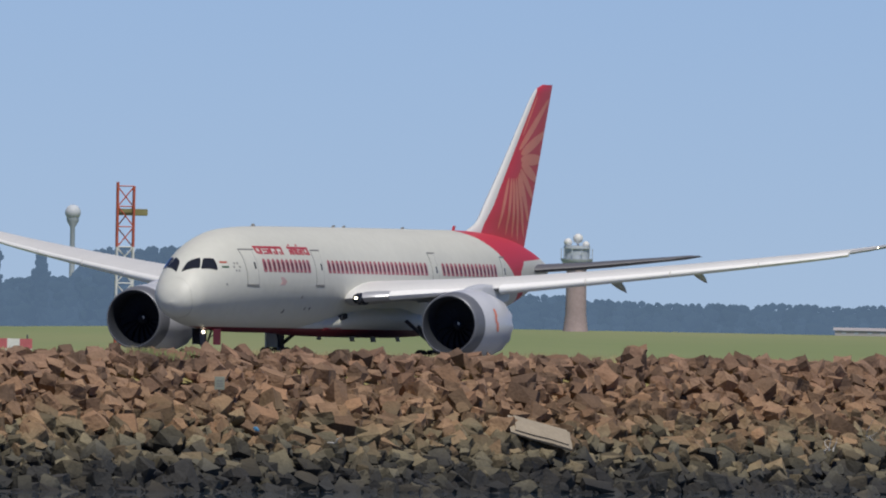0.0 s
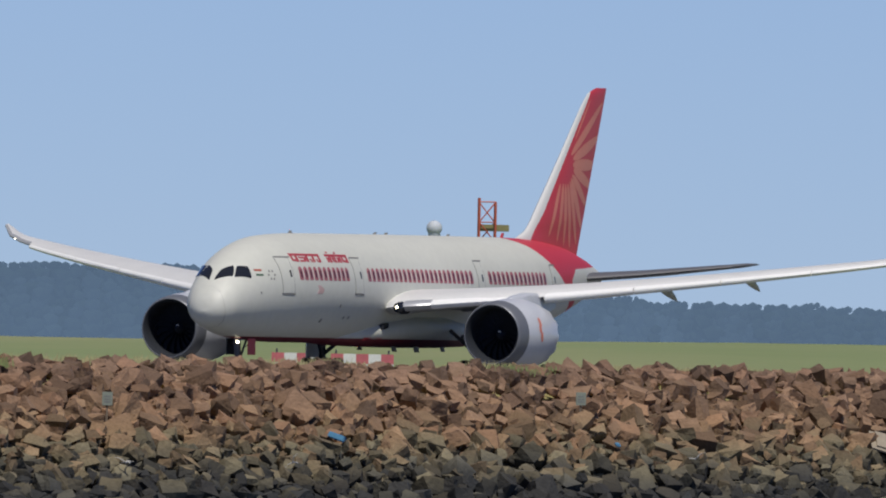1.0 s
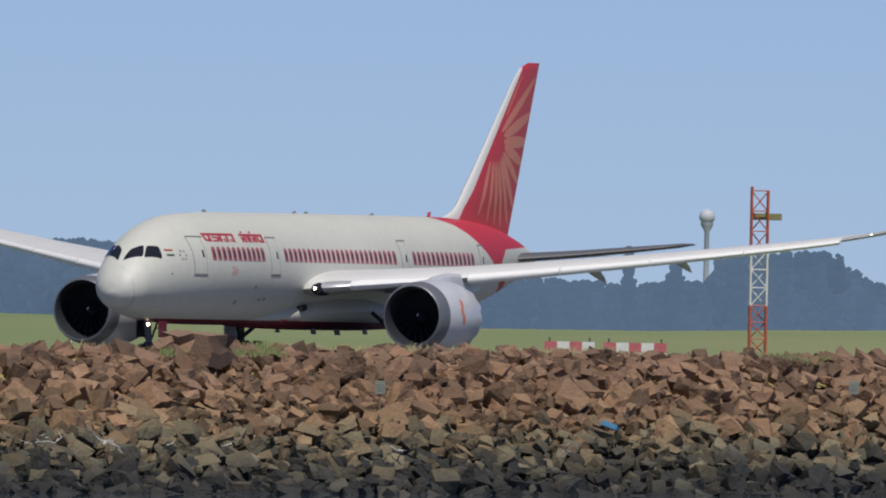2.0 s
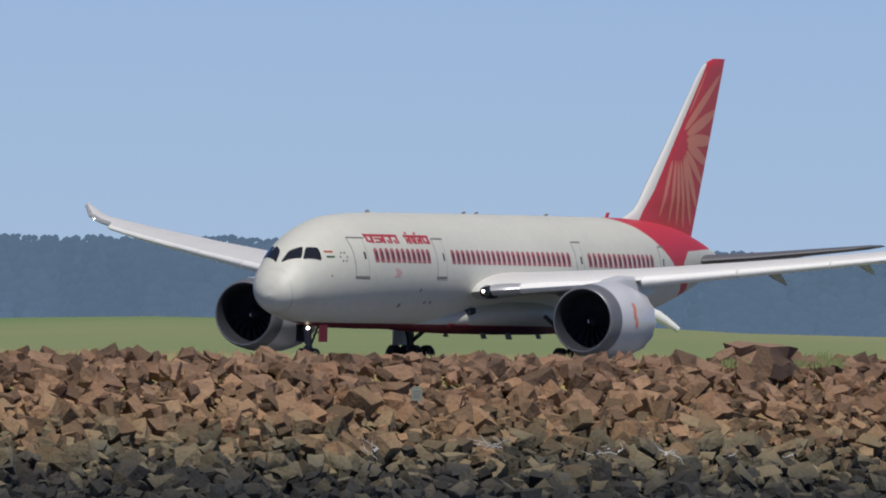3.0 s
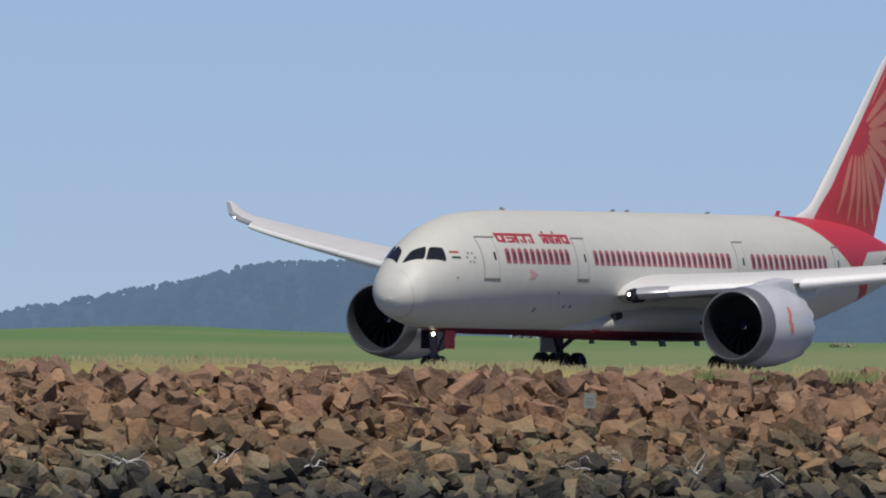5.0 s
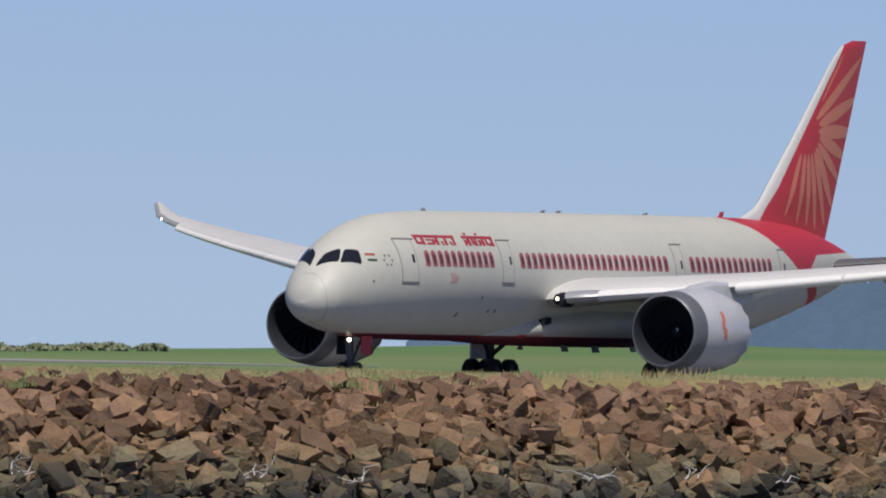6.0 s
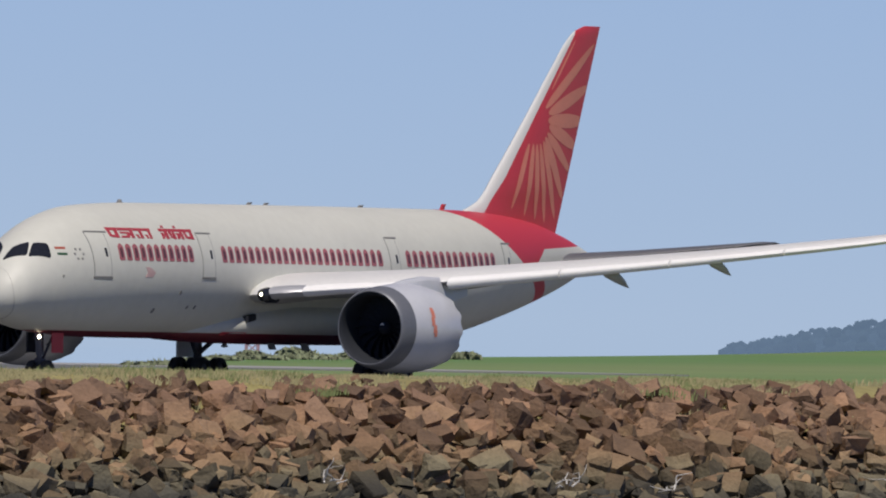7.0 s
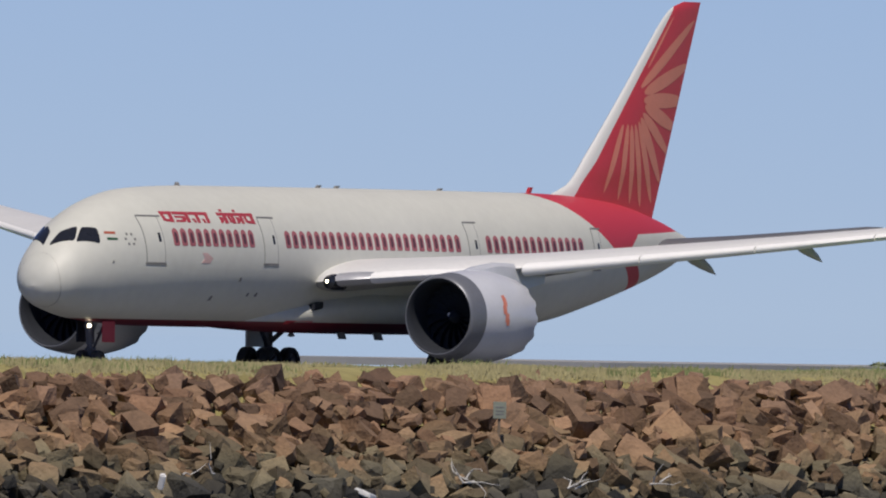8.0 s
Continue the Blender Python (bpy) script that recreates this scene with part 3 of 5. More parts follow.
def build_wing(plane, f):
    port = f > 0
    bm = bmesh.new()
    ys = [2.3, 3.0, 3.6, 5.5, 7.5, 9.8, 12, 14, 16, 19, 22, 25, 27, 28, 28.8, 29.4, 29.8, 30.06]
    rings = []
    for y in ys:
        X, c, z, t = wing_place(y)
        rings.append([Vector((p.x, p.y * f, p.z)) for p in aerofoil((-X, y, z), c, t, droop=0.05, twist=twist_at(y))])
    loft(bm, rings)
    for face in bm.faces:
        face.normal_update()
    bmesh.ops.recalc_face_normals(bm, faces=bm.faces)
    # downward faces get the grey with shade painted in
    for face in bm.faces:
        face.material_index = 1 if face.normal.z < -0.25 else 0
    wing = part("wing", bm, [WING, WING_SHADED], plane, "grey swept wing with upturned raked tip", sharp=50)

    def slat(name, y0, y1, drop, label, mat, tall=0.78):
        bm = bmesh.new()
        rings = []
        n = max(3, int((y1 - y0) / 1.2))
        for i in range(n + 1):
            y = y0 + (y1 - y0) * i / n
            X, c, z, t = wing_place(y)
            k = 0.13 * c + 0.22
            h = c * t * tall + 0.10
            prof = [(0.0, 0.0), (-0.05 * k, 0.22 * h), (-0.25 * k, 0.42 * h), (-0.6 * k, 0.58 * h), (-k, 0.66 * h),
                    (-k, 0.58 * h), (-0.45 * k, 0.20 * h), (-0.35 * k, -0.18 * h), (-0.3 * k, -0.34 * h), (-0.1 * k, -0.26 * h)]
            rings.append([Vector((-X + 0.12 + drop * 0.5 + a, f * y, z - drop * 0.6 + b)) for a, b in prof])
        loft(bm, rings)
        return part(name, bm, mat, wing, label, sharp=50)

    slat("slat", 3.95, 5.4, 0.05, "polished bare inboard leading edge", BARE, 0.5)
    slat("slat", 5.4, 8.9, 0.05, "white inboard leading-edge slat", WHITE, 0.5)
    for y0, y1 in ((10.4, 14.4), (14.45, 18.4), (18.45, 22.6), (22.65, 26.9)):
        slat("slat", y0, y1, 0.22, "bright extended leading-edge slat", WHITE)
    slat("tip_edge", 26.95, 29.95, 0.02, "grey upturned wing-tip leading edge", TIP, 0.62)
    bm = bmesh.new()
    X, c, z, t = wing_place(28.3)
    bmesh.ops.create_uvsphere(bm, u_segments=10, v_segments=6, radius=0.035)
    bmesh.ops.translate(bm, vec=(-X + 0.12, f * 28.3, z + 0.03), verts=bm.verts)
    part("wing_tip_light", bm, LAMP, wing, "lit white wing-tip light")
    # landing light in the root
    bm = bmesh.new()
    X, c, z, t = wing_place(3.6)
    lathe(bm, [(-0.9, 0.36), (-0.2, 0.36), (0.10, 0.29), (0.2, 0.14), (0.22, 0.0001)], (-X + 0.05, f * 3.75, z - 0.05), n=16, cap=(True, False))
    root = part("light_housing", bm, GLASS, wing, "dark glazed landing-light fairing")
    bm = bmesh.new()
    bmesh.ops.create_uvsphere(bm, u_segments=12, v_segments=8, radius=0.085)
    bmesh.ops.translate(bm, vec=(-X + 0.22, f * 3.72, z - 0.02), verts=bm.verts)
    part("landing_light", bm, LAMP, root, "lit white landing light")
    # flap-track fairings
    for y, ln, r in ((14.1, 2.9, 0.25), (18.3, 2.5, 0.22), (6.2, 4.4, 0.42)):
        X, c, z, t = wing_place(y)
        bm = bmesh.new()
        xe = -(X + c)
        zz = z + (twist_at(y) - 0.02) * c + 0.10
        rings = []
        for s, w, dz in ((0.0, 0.05, 0.0), (0.3, 0.75, -0.30), (0.6, 0.95, -0.62), (0.82, 0.6, -1.05), (1.0, 0.05, -1.5)):
            cx = xe + ln * 0.72 - ln * s
            rings.append([Vector((cx, f * y + 0.8 * r * w * math.cos(a), zz - 0.15 + dz * r * 2.1 + r * w * 1.1 * math.sin(a))) for a in (2 * math.pi * i / 12 for i in range(12))])
        loft(bm, rings)
        part("flap_track_fairing", bm, FAIRING, wing)
    # flap edge
    for y0, y1 in ((3.4, 8.8), (10.6, 20.0)):
        bm = bmesh.new()
        rings = []
        for i in range(6):
            y = y0 + (y1 - y0) * i / 5
            X, c, z, t = wing_place(y)
            k = 0.24 * c
            xe, ze = -(X + 0.80 * c), z + (0.8 * twist_at(y) - 0.005) * c
            prof = [(0.1 * k, 0.0), (0, 0.09 * k), (-0.4 * k, 0.06 * k), (-k, -0.05 * k), (-0.95 * k, -0.08 * k), (-0.4 * k, -0.06 * k), (0, -0.07 * k)]
            rings.append([Vector((xe + a, f * y, ze + b)) for a, b in prof])
        loft(bm, rings)
        # flaps wear the shade-darkened grey all round
        part("flap", bm, WING_SHADED, wing, "grey trailing-edge flap", sharp=40)
    return wing


ENGINE = (-18.0, 9.82, 2.74)


def build_engine(plane, f):
    c = (ENGINE[0], ENGINE[1] * f, ENGINE[2])
    eng = tagged(new("engine"), "turbofan engine in pale grey cowl with dark intake")
    eng.parent = plane
    eng.location = c
    o = (0, 0, 0)
    n = 56

    def ring(bm, prof, n=n, cap=(False, False)):
        lathe(bm, [(-x, r) for x, r in prof], o, "x", n, cap)

    bm = bmesh.new()
    ring(bm, [(0.012, 1.61), (0.0, 1.64), (0.04, 1.69), (0.18, 1.75), (0.5, 1.82), (0.95, 1.88), (0.95, 1.83)])
    part("intake_lip", bm, LIP, eng, "polished grey metal intake lip")
    bm = bmesh.new()
    ring(bm, [(0.95, 1.83), (0.954, 1.882), (1.5, 1.945), (2.2, 2.0), (3.0, 2.015), (3.8, 1.96), (4.7, 1.83), (5.25, 1.71)])
    # chevron trailing edge
    last = [v for v in bm.verts if abs(v.co.x + 5.25) < 1e-4]
    last.sort(key=lambda v: math.atan2(v.co.z, v.co.y))
    for i, v in enumerate(last):
        if (i // 2) % 2:
            v.co.x -= 0.15
    part("fan_cowl", bm, COWL, eng, "pale grey cowl with scalloped rear edge", sharp=50)
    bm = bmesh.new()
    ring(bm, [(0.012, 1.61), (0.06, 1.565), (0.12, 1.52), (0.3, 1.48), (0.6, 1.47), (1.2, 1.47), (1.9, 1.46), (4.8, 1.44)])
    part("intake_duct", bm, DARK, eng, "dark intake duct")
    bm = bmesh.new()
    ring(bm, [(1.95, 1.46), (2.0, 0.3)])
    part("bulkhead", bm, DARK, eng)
    fan = tagged(new("fan"), "dark fan with swept blades and pale spinner")
    fan.parent = eng
    fan.location = (-1.45, 0, 0)
    bm = bmesh.new()
    rows = []
    for i in range(6):
        r = 0.28 + 1.15 * i / 5
        a = 0.18 * (i / 5) ** 2
        tw = radians(25 + 38 * i / 5)
        w = 0.17 + 0.12 * i / 5
        p = Vector((0, r * math.cos(a), r * math.sin(a)))
        q = Vector((math.cos(tw), -math.sin(a) * math.sin(tw), math.cos(a) * math.sin(tw))) * w
        n = Vector((-math.sin(tw), -math.sin(a) * math.cos(tw), math.cos(a) * math.cos(tw))) * 0.012
        rows.append([p + q, p + n, p - q, p - n])
    loft(bm, rows)
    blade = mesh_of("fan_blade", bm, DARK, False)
    for k in range(18):
        ob = new("fan_blade", blade)
        ob.parent = fan
        ob.rotation_euler = (2 * math.pi * k / 18, 0, 0)
    bm = bmesh.new()
    lathe(bm, [(-0.3, 0.34), (0.0, 0.32), (0.25, 0.22), (0.42, 0.1), (0.48, 0.0005)], o, "x", 20, (True, False))
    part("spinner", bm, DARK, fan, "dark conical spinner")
    bm = bmesh.new()
    lathe(bm, [(0.3, 0.03), (0.3, 0.085), (0.31, 0.085), (0.31, 0.03)], (0.06, 0.12, 0.06), "x", 10)
    part("spinner_mark", bm, WHITE, fan, "white spinner mark")
    bm = bmesh.new()
    ring(bm, [(3.8, 1.1), (4.6, 1.02), (5.5, 0.86), (6.2, 0.66), (6.25, 0.62), (6.0, 0.45), (7.1, 0.12), (7.3, 0.02)], 32, (True, True))
    part("core_nozzle", bm, TITAN, eng, "brown-grey titanium exhaust nozzle")
    # maroon emblem on the outer cowl flank
    bm = bmesh.new()
    for (x0, x1, a0, a1) in ((2.2, 2.5, 14, 25), (2.12, 2.4, 4, 15), (2.25, 2.55, -6, 5), (2.2, 2.45, 22, 28), (2.35, 2.6, -10, -2)):
        g = [[Vector((-(x0 + (x1 - x0) * i / 2), f * 2.02 * math.cos(radians(a0 + (a1 - a0) * j / 4)), 2.02 * math.sin(radians(a0 + (a1 - a0) * j / 4)))) for j in range(5)] for i in range(3)]
        loft(bm, g, closed=False)
    part("cowl_emblem", bm, PETAL, eng, "orange-red emblem patch", False)
    # pylon
    bm = bmesh.new()
    rings = []
    for x, zt, zb, w in ((-1.8, 1.95, 1.6, 0.10), (-2.8, 2.15, 1.5, 0.24), (-4.5, 2.35, 1.3, 0.28), (-6.6, 2.3, 1.2, 0.26), (-8.6, 2.0, 1.5, 0.06)):
        rings.append([Vector((x, a * w, z)) for a, z in ((-1, zb), (-1, zt - .15), (-.5, zt), (.5, zt), (1, zt - .15), (1, zb))])
    loft(bm, rings)
    part("pylon", bm, COWL, eng, "pale grey engine pylon")
    return eng, fan


def build_wheel(parent, x, y, z, r, w):
    wheel = new("wheel")
    wheel.parent = parent
    wheel.location = (x, y, z)
    bm = bmesh.new()
    lathe(bm, [(-w * .5, r * .6), (-w * .5, r * .85), (-w * .36, r * .97), (0, r), (w * .36, r * .97), (w * .5, r * .85), (w * .5, r * .6), (0, r * .5), (-w * .5, r * .6)], (0, 0, 0), "y", 26)
    part("tyre", bm, TYRE, wheel, "black rubber tyre")
    bm = bmesh.new()
    lathe(bm, [(-w * .4, 0.02), (-w * .4, r * .2), (-w * .25, r * .3), (-w * .3, r * .58), (w * .3, r * .58), (w * .25, r * .3), (w * .4, r * .2), (w * .4, 0.02)], (0, 0, 0), "y", 18, (True, True))
    for k in range(6):
        a = math.pi * k / 3
        tube(bm, (r * .42 * math.cos(a), -w * .34, r * .42 * math.sin(a)), (r * .42 * math.cos(a), w * .34, r * .42 * math.sin(a)), r * .07, n=6)
    part("rim", bm, STEEL, wheel, "grey metal rim")
    return wheel


def build_airliner():
    plane = tagged(new("airliner"), "white twin-engine airliner with red tail rolling along the runway", "airliner")
    wheels, fans = [], []
    bm = bmesh.new()
    st = [1.111, 1.115, 1.125, 1.14, 1.16, 1.18, 1.21, 1.25, 1.3, 1.35, 1.42] + list(np.arange(1.5, 5.0, 0.1)) + list(np.arange(5.0, 55.0, 0.4)) + [55.0, 55.2]
    rings = []
    for X in st:
        zc, hh, w = section(float(X))
        rings.append([Vector((-X, w * math.cos(a), zc + hh * math.sin(a))) for a in (2 * math.pi * i / 72 for i in range(72))])
    loft(bm, rings)
    body = part("fuselage", bm, SKIN, plane, "cream-white fuselage with red sash at the tail and shade-darkened red belly line", sharp=60)
    # radome seam
    bm = bmesh.new()
    rr = []
    for i in range(73):
        a = 2 * math.pi * i / 72
        X = 1.55 + 0.3 * math.sin(a) ** 2 - 0.1 * math.sin(a)
        zc, hh, w = section(X)
        p = Vector((-X, (w + .012) * math.cos(a), zc + (hh + .012) * math.sin(a)))
        rr.append([p, p + Vector((-0.035, 0.006 * math.cos(a), 0.006 * math.sin(a)))])
    loft(bm, rr, closed=False)
    part("radome_seam", bm, SEAM, body, "thin grey seam behind the radome", False)
    # wing-body fairing
    bm = bmesh.new()
    rings = []
    for X, w, zt, zb in ((14.5, 0.7, 2.5, 2.14), (16.5, 1.45, 2.9, 2.02), (18.5, 2.1, 3.3, 1.95), (21, 2.6, 3.8, 1.9), (24, 2.85, 4.1, 1.88), (28, 2.85, 4.1, 1.88), (31.5, 2.5, 3.7, 1.9), (34.5, 1.8, 3.1, 1.98), (37.5, 0.8, 2.7, 2.14)):
        zc, hh = (zt + zb) / 2, (zt - zb) / 2
        rings.append([Vector((-X, w * math.copysign(abs(math.cos(a)) ** .9, math.cos(a)), zc + hh * math.copysign(abs(math.sin(a)) ** .85, math.sin(a)))) for a in (2 * math.pi * i / 48 for i in range(48))])
    loft(bm, rings)
    part("wing_fairing", bm, SKIN, body, "bulged white fairing under the wing root with shade-darkened red underside", sharp=60)
    # brighter red on the fairing flanks paints the beacon-lit part of the belly
    for f in (1, -1):
        bm = bmesh.new()
        rows = []
        for X, w, zc, hh in ((18.2, 2.02, 2.59, 0.64), (19.1, 2.22, 2.70, 0.73), (20.0, 2.42, 2.79, 0.84)):
            rows.append([Vector((-X, f * (w * (1 - (abs(z - zc) / hh) ** 2.35) ** 0.45 + 0.02), z)) for z in (2.26, 2.34, 2.42)])
        loft(bm, rows, closed=False)
        part("belly_lit_patch", bm, RED, body, "bright red lit patch painted on the belly", False)
    for f in (1, -1):
        bm = bmesh.new()
        loft(bm, [[Vector((-x, f * (y + a * .16), 2.98 + s + b * .17)) for a, b in ((-1, -1), (1, -.7), (1, .9), (-1, 1))] for x, y, s in ((19.75, 2.28, 0), (20.0, 2.32, .04), (20.5, 2.3, .12))])
        part("air_inlet", bm, DARK, body, "dark ram-air inlet", False)
    # cabin windows in painted surrounds
    f_wins = [(8.35, 14.05, 11), (17.0, 30.9, 24), (33.5, 41.5, 14)]
    for port in (True, False):
        for x0, x1, n in f_wins:
            for i in range(n):
                X = x0 + (x1 - x0) * i / (n - 1)
                bm = bmesh.new()
                decal(bm, [(5.53, X - .15, X + .15), (5.59, X - .205, X + .205), (6.12, X - .205, X + .205), (6.22, X - .14, X + .14), (6.28, X - .02, X + .02)], 0.012, port)
                win = part("cabin_window", bm, MAROON, plane, "maroon pointed-arch window surround", False)
                bm = bmesh.new()
                decal(bm, [(5.66, X - .06, X + .06), (5.74, X - .1, X + .1), (6.0, X - .1, X + .1), (6.1, X - .06, X + .06)], 0.02, port)
                part("pane", bm, PANE, win, "dark glass pane", False)
        # flight-deck windows
        for corners in (((2.05, 85), (2.73, 53), (3.34, 66), (2.74, 82)), ((2.73, 50.5), (3.70, 29), (3.93, 48), (3.38, 61.5))):
            bm = bmesh.new()
            glazing(bm, corners, port)
            part("flight_deck_window", bm, GLASS, plane, "dark tinted flight-deck window", False)
        # doors
        for x0, x1, z0, z1 in ((6.25, 7.5, 4.74, 6.78), (15.0, 16.12, 4.8, 6.82), (31.8, 32.7, 4.95, 6.83), (42.75, 43.5, 4.9, 6.7)):
            bm = bmesh.new()
            decal(bm, [(z0, x0, x1), (z1, x0, x1)], 0.006, port)
            door = part("cabin_door", bm, SEAM, plane, "cream-white cabin door with grey outline", False)
            bm = bmesh.new()
            decal(bm, [(z0 + .06, x0 + .045, x1 - .045), (z1 - .05, x0 + .045, x1 - .045)], 0.014, port)
            part("door_panel", bm, SKIN, door, "", False)
            bm = bmesh.new()
            decal(bm, [(z0 - .05, x0 - .05, x1 + .05), (z0 + .05, x0 - .05, x1 + .05)], 0.02, port)
            part("door_sill", bm, SEAM, door, "dark door sill", False)
            bm = bmesh.new()
            decal(bm, [(z1 - .03, x0 + .08, x1 + .22), (z1 + .03, x0 + .08, x1 + .22)], 0.02, port)
            part("rain_gutter", bm, SEAM, door, "", False)
            bm = bmesh.new()
            decal(bm, [(5.68, x1 - .36, x1 - .2), (6.06, x1 - .36, x1 - .2)], 0.022, port)
            part("door_window", bm, GLASS, door, "small dark door window", False)
        # painted title drawn as plain strokes: head bar, stem, and one or two side strokes each
        for x0, x1, stem, kind in ((7.85, 8.6, .24, 0), (8.72, 9.78, .24, 1), (9.9, 10.5, .22, 2), (10.62, 11.2, .2, 2), (12.0, 12.62, .26, 1), (12.72, 13.22, .22, 0), (13.3, 13.9, .22, 1), (14.0, 14.75, .24, 0)):
            bm = bmesh.new()
            decal(bm, [(6.86, x0 - .03, x1 + .05), (6.98, x0 - .03, x1 + .05)], 0.015, port)
            decal(bm, [(6.53, x1 - stem, x1), (6.86, x1 - stem, x1)], 0.015, port)
            if kind == 0:
                decal(bm, [(6.58, x0 + .04, x0 + .24), (6.86, x0 + .0, x0 + .2)], 0.015, port)
                decal(bm, [(6.55, x0 + .2, x1 - stem), (6.66, x0 + .2, x1 - stem)], 0.015, port)
            elif kind == 1:
                decal(bm, [(6.54, x0 + .02, x1 - stem - .16), (6.63, x0 + .06, x1 - stem - .06)], 0.015, port)
                decal(bm, [(6.63, x1 - stem - .3, x1 - stem - .06), (6.72, x1 - stem - .3, x1 - stem)], 0.015, port)
                decal(bm, [(6.72, x0 + .06, x1 - stem), (6.80, x0 + .02, x1 - stem - .1)], 0.015, port)
            else:
                decal(bm, [(6.53, x0 + .16, x0 + .32), (6.70, x0 + .04, x0 + .24)], 0.015, port)
            part("title_stroke", bm, TITLE, plane, "red painted title stroke", False)
        for x0 in (12.3, 13.35):
            bm = bmesh.new()
            decal(bm, [(7.02, x0, x0 + .2), (7.12, x0 + .04, x0 + .24)], 0.015, port)
            part("title_dot", bm, TITLE, plane, "", False)
        # flag and small marks
        for z0, z1, mat in ((5.97, 6.07, SAFFRON), (5.71, 5.81, GREEN)):
            bm = bmesh.new()
            decal(bm, [(z0, 4.12, 4.66), (z1, 4.16, 4.7)], 0.012, port)
            part("flag_stripe", bm, mat, plane, "", False)
        for k in range(6):
            a = k * math.pi / 3
            X, z = 5.4 + 0.27 * math.cos(a), 5.77 + 0.24 * math.sin(a)
            bm = bmesh.new()
            decal(bm, [(z - .05, X - .05, X + .05), (z + .05, X - .05, X + .05)], 0.012, port)
            part("emblem_dot", bm, SEAM, plane, "", False)
        bm = bmesh.new()
        decal(bm, [(4.80, 10.1, 10.7), (5.02, 10.3, 10.95), (5.25, 10.15, 10.5)], 0.012, port)
        part("partner_emblem", bm, PINK, plane, "small pale red emblem", False)
        for X, z, s in ((11.56, 3.32, .1), (13.28, 4.14, .09), (14.34, 3.5, .07), (15.0, 3.51, .08), (4.2, 4.78, .05)):
            bm = bmesh.new()
            decal(bm, [(z - s, X - s, X + s), (z + s, X - s * .4, X + s * 1.2)], 0.02, port)
            part("service_port", bm, SEAM, plane, "dark service port", False)
    # fin: root fillet, tapered section, petals
    def fin_le(z):
        return spline([7.6, 8.15, 8.6, 9.95, 11.31, 13.04, 14.78, 16.3, 16.6, 16.84], [41.4, 43.0, 44.45, 46.02, 47.47, 49.25, 51.0, 52.65, 53.2, 54.1], z)

    def fin_te(z):
        return 51.75 + (z - 7.27) * (55.55 - 51.75) / (16.84 - 7.27)

    def fin_thick(z):
        return spline([7.0, 8.2, 9.5, 16.5, 16.84], [0.05, 0.07, 0.10, 0.09, 0.03], z) * (fin_te(z) - fin_le(z)) * 0.5

    def fin_shape(t):
        return spline([0, .02, .08, .2, .35, .6, .85, 1], [0, .35, .68, .93, 1, .8, .35, .03], t)

    bm = bmesh.new()
    rings = []
    for z in [7.0, 7.4, 7.7, 7.9] + list(np.arange(8.1, 16.4, 0.25)) + [16.5, 16.62, 16.74, 16.84]:
        z = float(z)
        a, c, th = fin_le(z), fin_te(z) - fin_le(z), fin_thick(z)
        ts = [0, .01, .02, .05, .08, .14, .2, .28, .35, .48, .6, .72, .85, .93, 1]
        rings.append([Vector((-a - c * t, th * fin_shape(t), z)) for t in ts] + [Vector((-a - c * t, -th * fin_shape(t), z)) for t in reversed(ts[1:])])
    loft(bm, rings)
    finm = material("fin_paint", (0.60, 0.048, 0.065), 0.4, 0, 0.05, 0.5, 3)
    n_, l_ = finm.node_tree.nodes, finm.node_tree.links
    bs = n_["Principled BSDF"]
    red = bs.inputs["Base Color"].links[0].from_socket
    tc = n_.new("ShaderNodeTexCoord")
    sp = n_.new("ShaderNodeSeparateXYZ")
    l_.new(tc.outputs["Object"], sp.inputs[0])
    # pale band along the leading edge, running out to nothing at the tip
    lead = maths(n_, l_, "ADD", maths(n_, l_, "MULTIPLY", maths(n_, l_, "SUBTRACT", sp.outputs[2], 11.3), 0.97), 48.08)
    low = maths(n_, l_, "MULTIPLY", maths(n_, l_, "MAXIMUM", maths(n_, l_, "SUBTRACT", 9.7, sp.outputs[2]), 0.0), 0.2)
    lead = maths(n_, l_, "SUBTRACT", lead, low)
    pale = maths(n_, l_, "LESS_THAN", maths(n_, l_, "MULTIPLY", sp.outputs[0], -1.0), lead)
    mx = n_.new("ShaderNodeMix")
    mx.data_type = "RGBA"
    mx.inputs["B"].default_value = (0.70, 0.70, 0.68, 1)
    l_.new(pale, mx.inputs["Factor"])
    l_.new(red, mx.inputs["A"])
    l_.new(mx.outputs["Result"], bs.inputs["Base Color"])
    fin = part("fin", bm, finm, plane, "tall red tail fin with pale leading edge", sharp=50)

    def fin_y(X, z):
        return fin_thick(z) * fin_shape((X - fin_le(z)) / (fin_te(z) - fin_le(z)))

    # rays: inner end, outer end, half width
    rays = [(50.26, 12.99, 55.0, 16.02, .30), (50.52, 12.75, 54.6, 14.06, .38), (50.46, 12.42, 54.4, 12.45, .40), (50.55, 12.15, 53.7, 11.17, .38),
            (50.38, 11.84, 53.0, 10.08, .32), (50.19, 11.65, 52.3, 8.8, .27), (50.0, 11.47, 51.55, 7.9, .22), (49.7, 11.34, 50.5, 7.72, .2),
            (49.38, 11.31, 49.5, 7.85, .2), (49.08, 11.33, 48.4, 8.0, .19), (48.7, 11.32, 47.1, 8.3, .17), (50.85, 13.85, 53.1, 16.2, .06)]
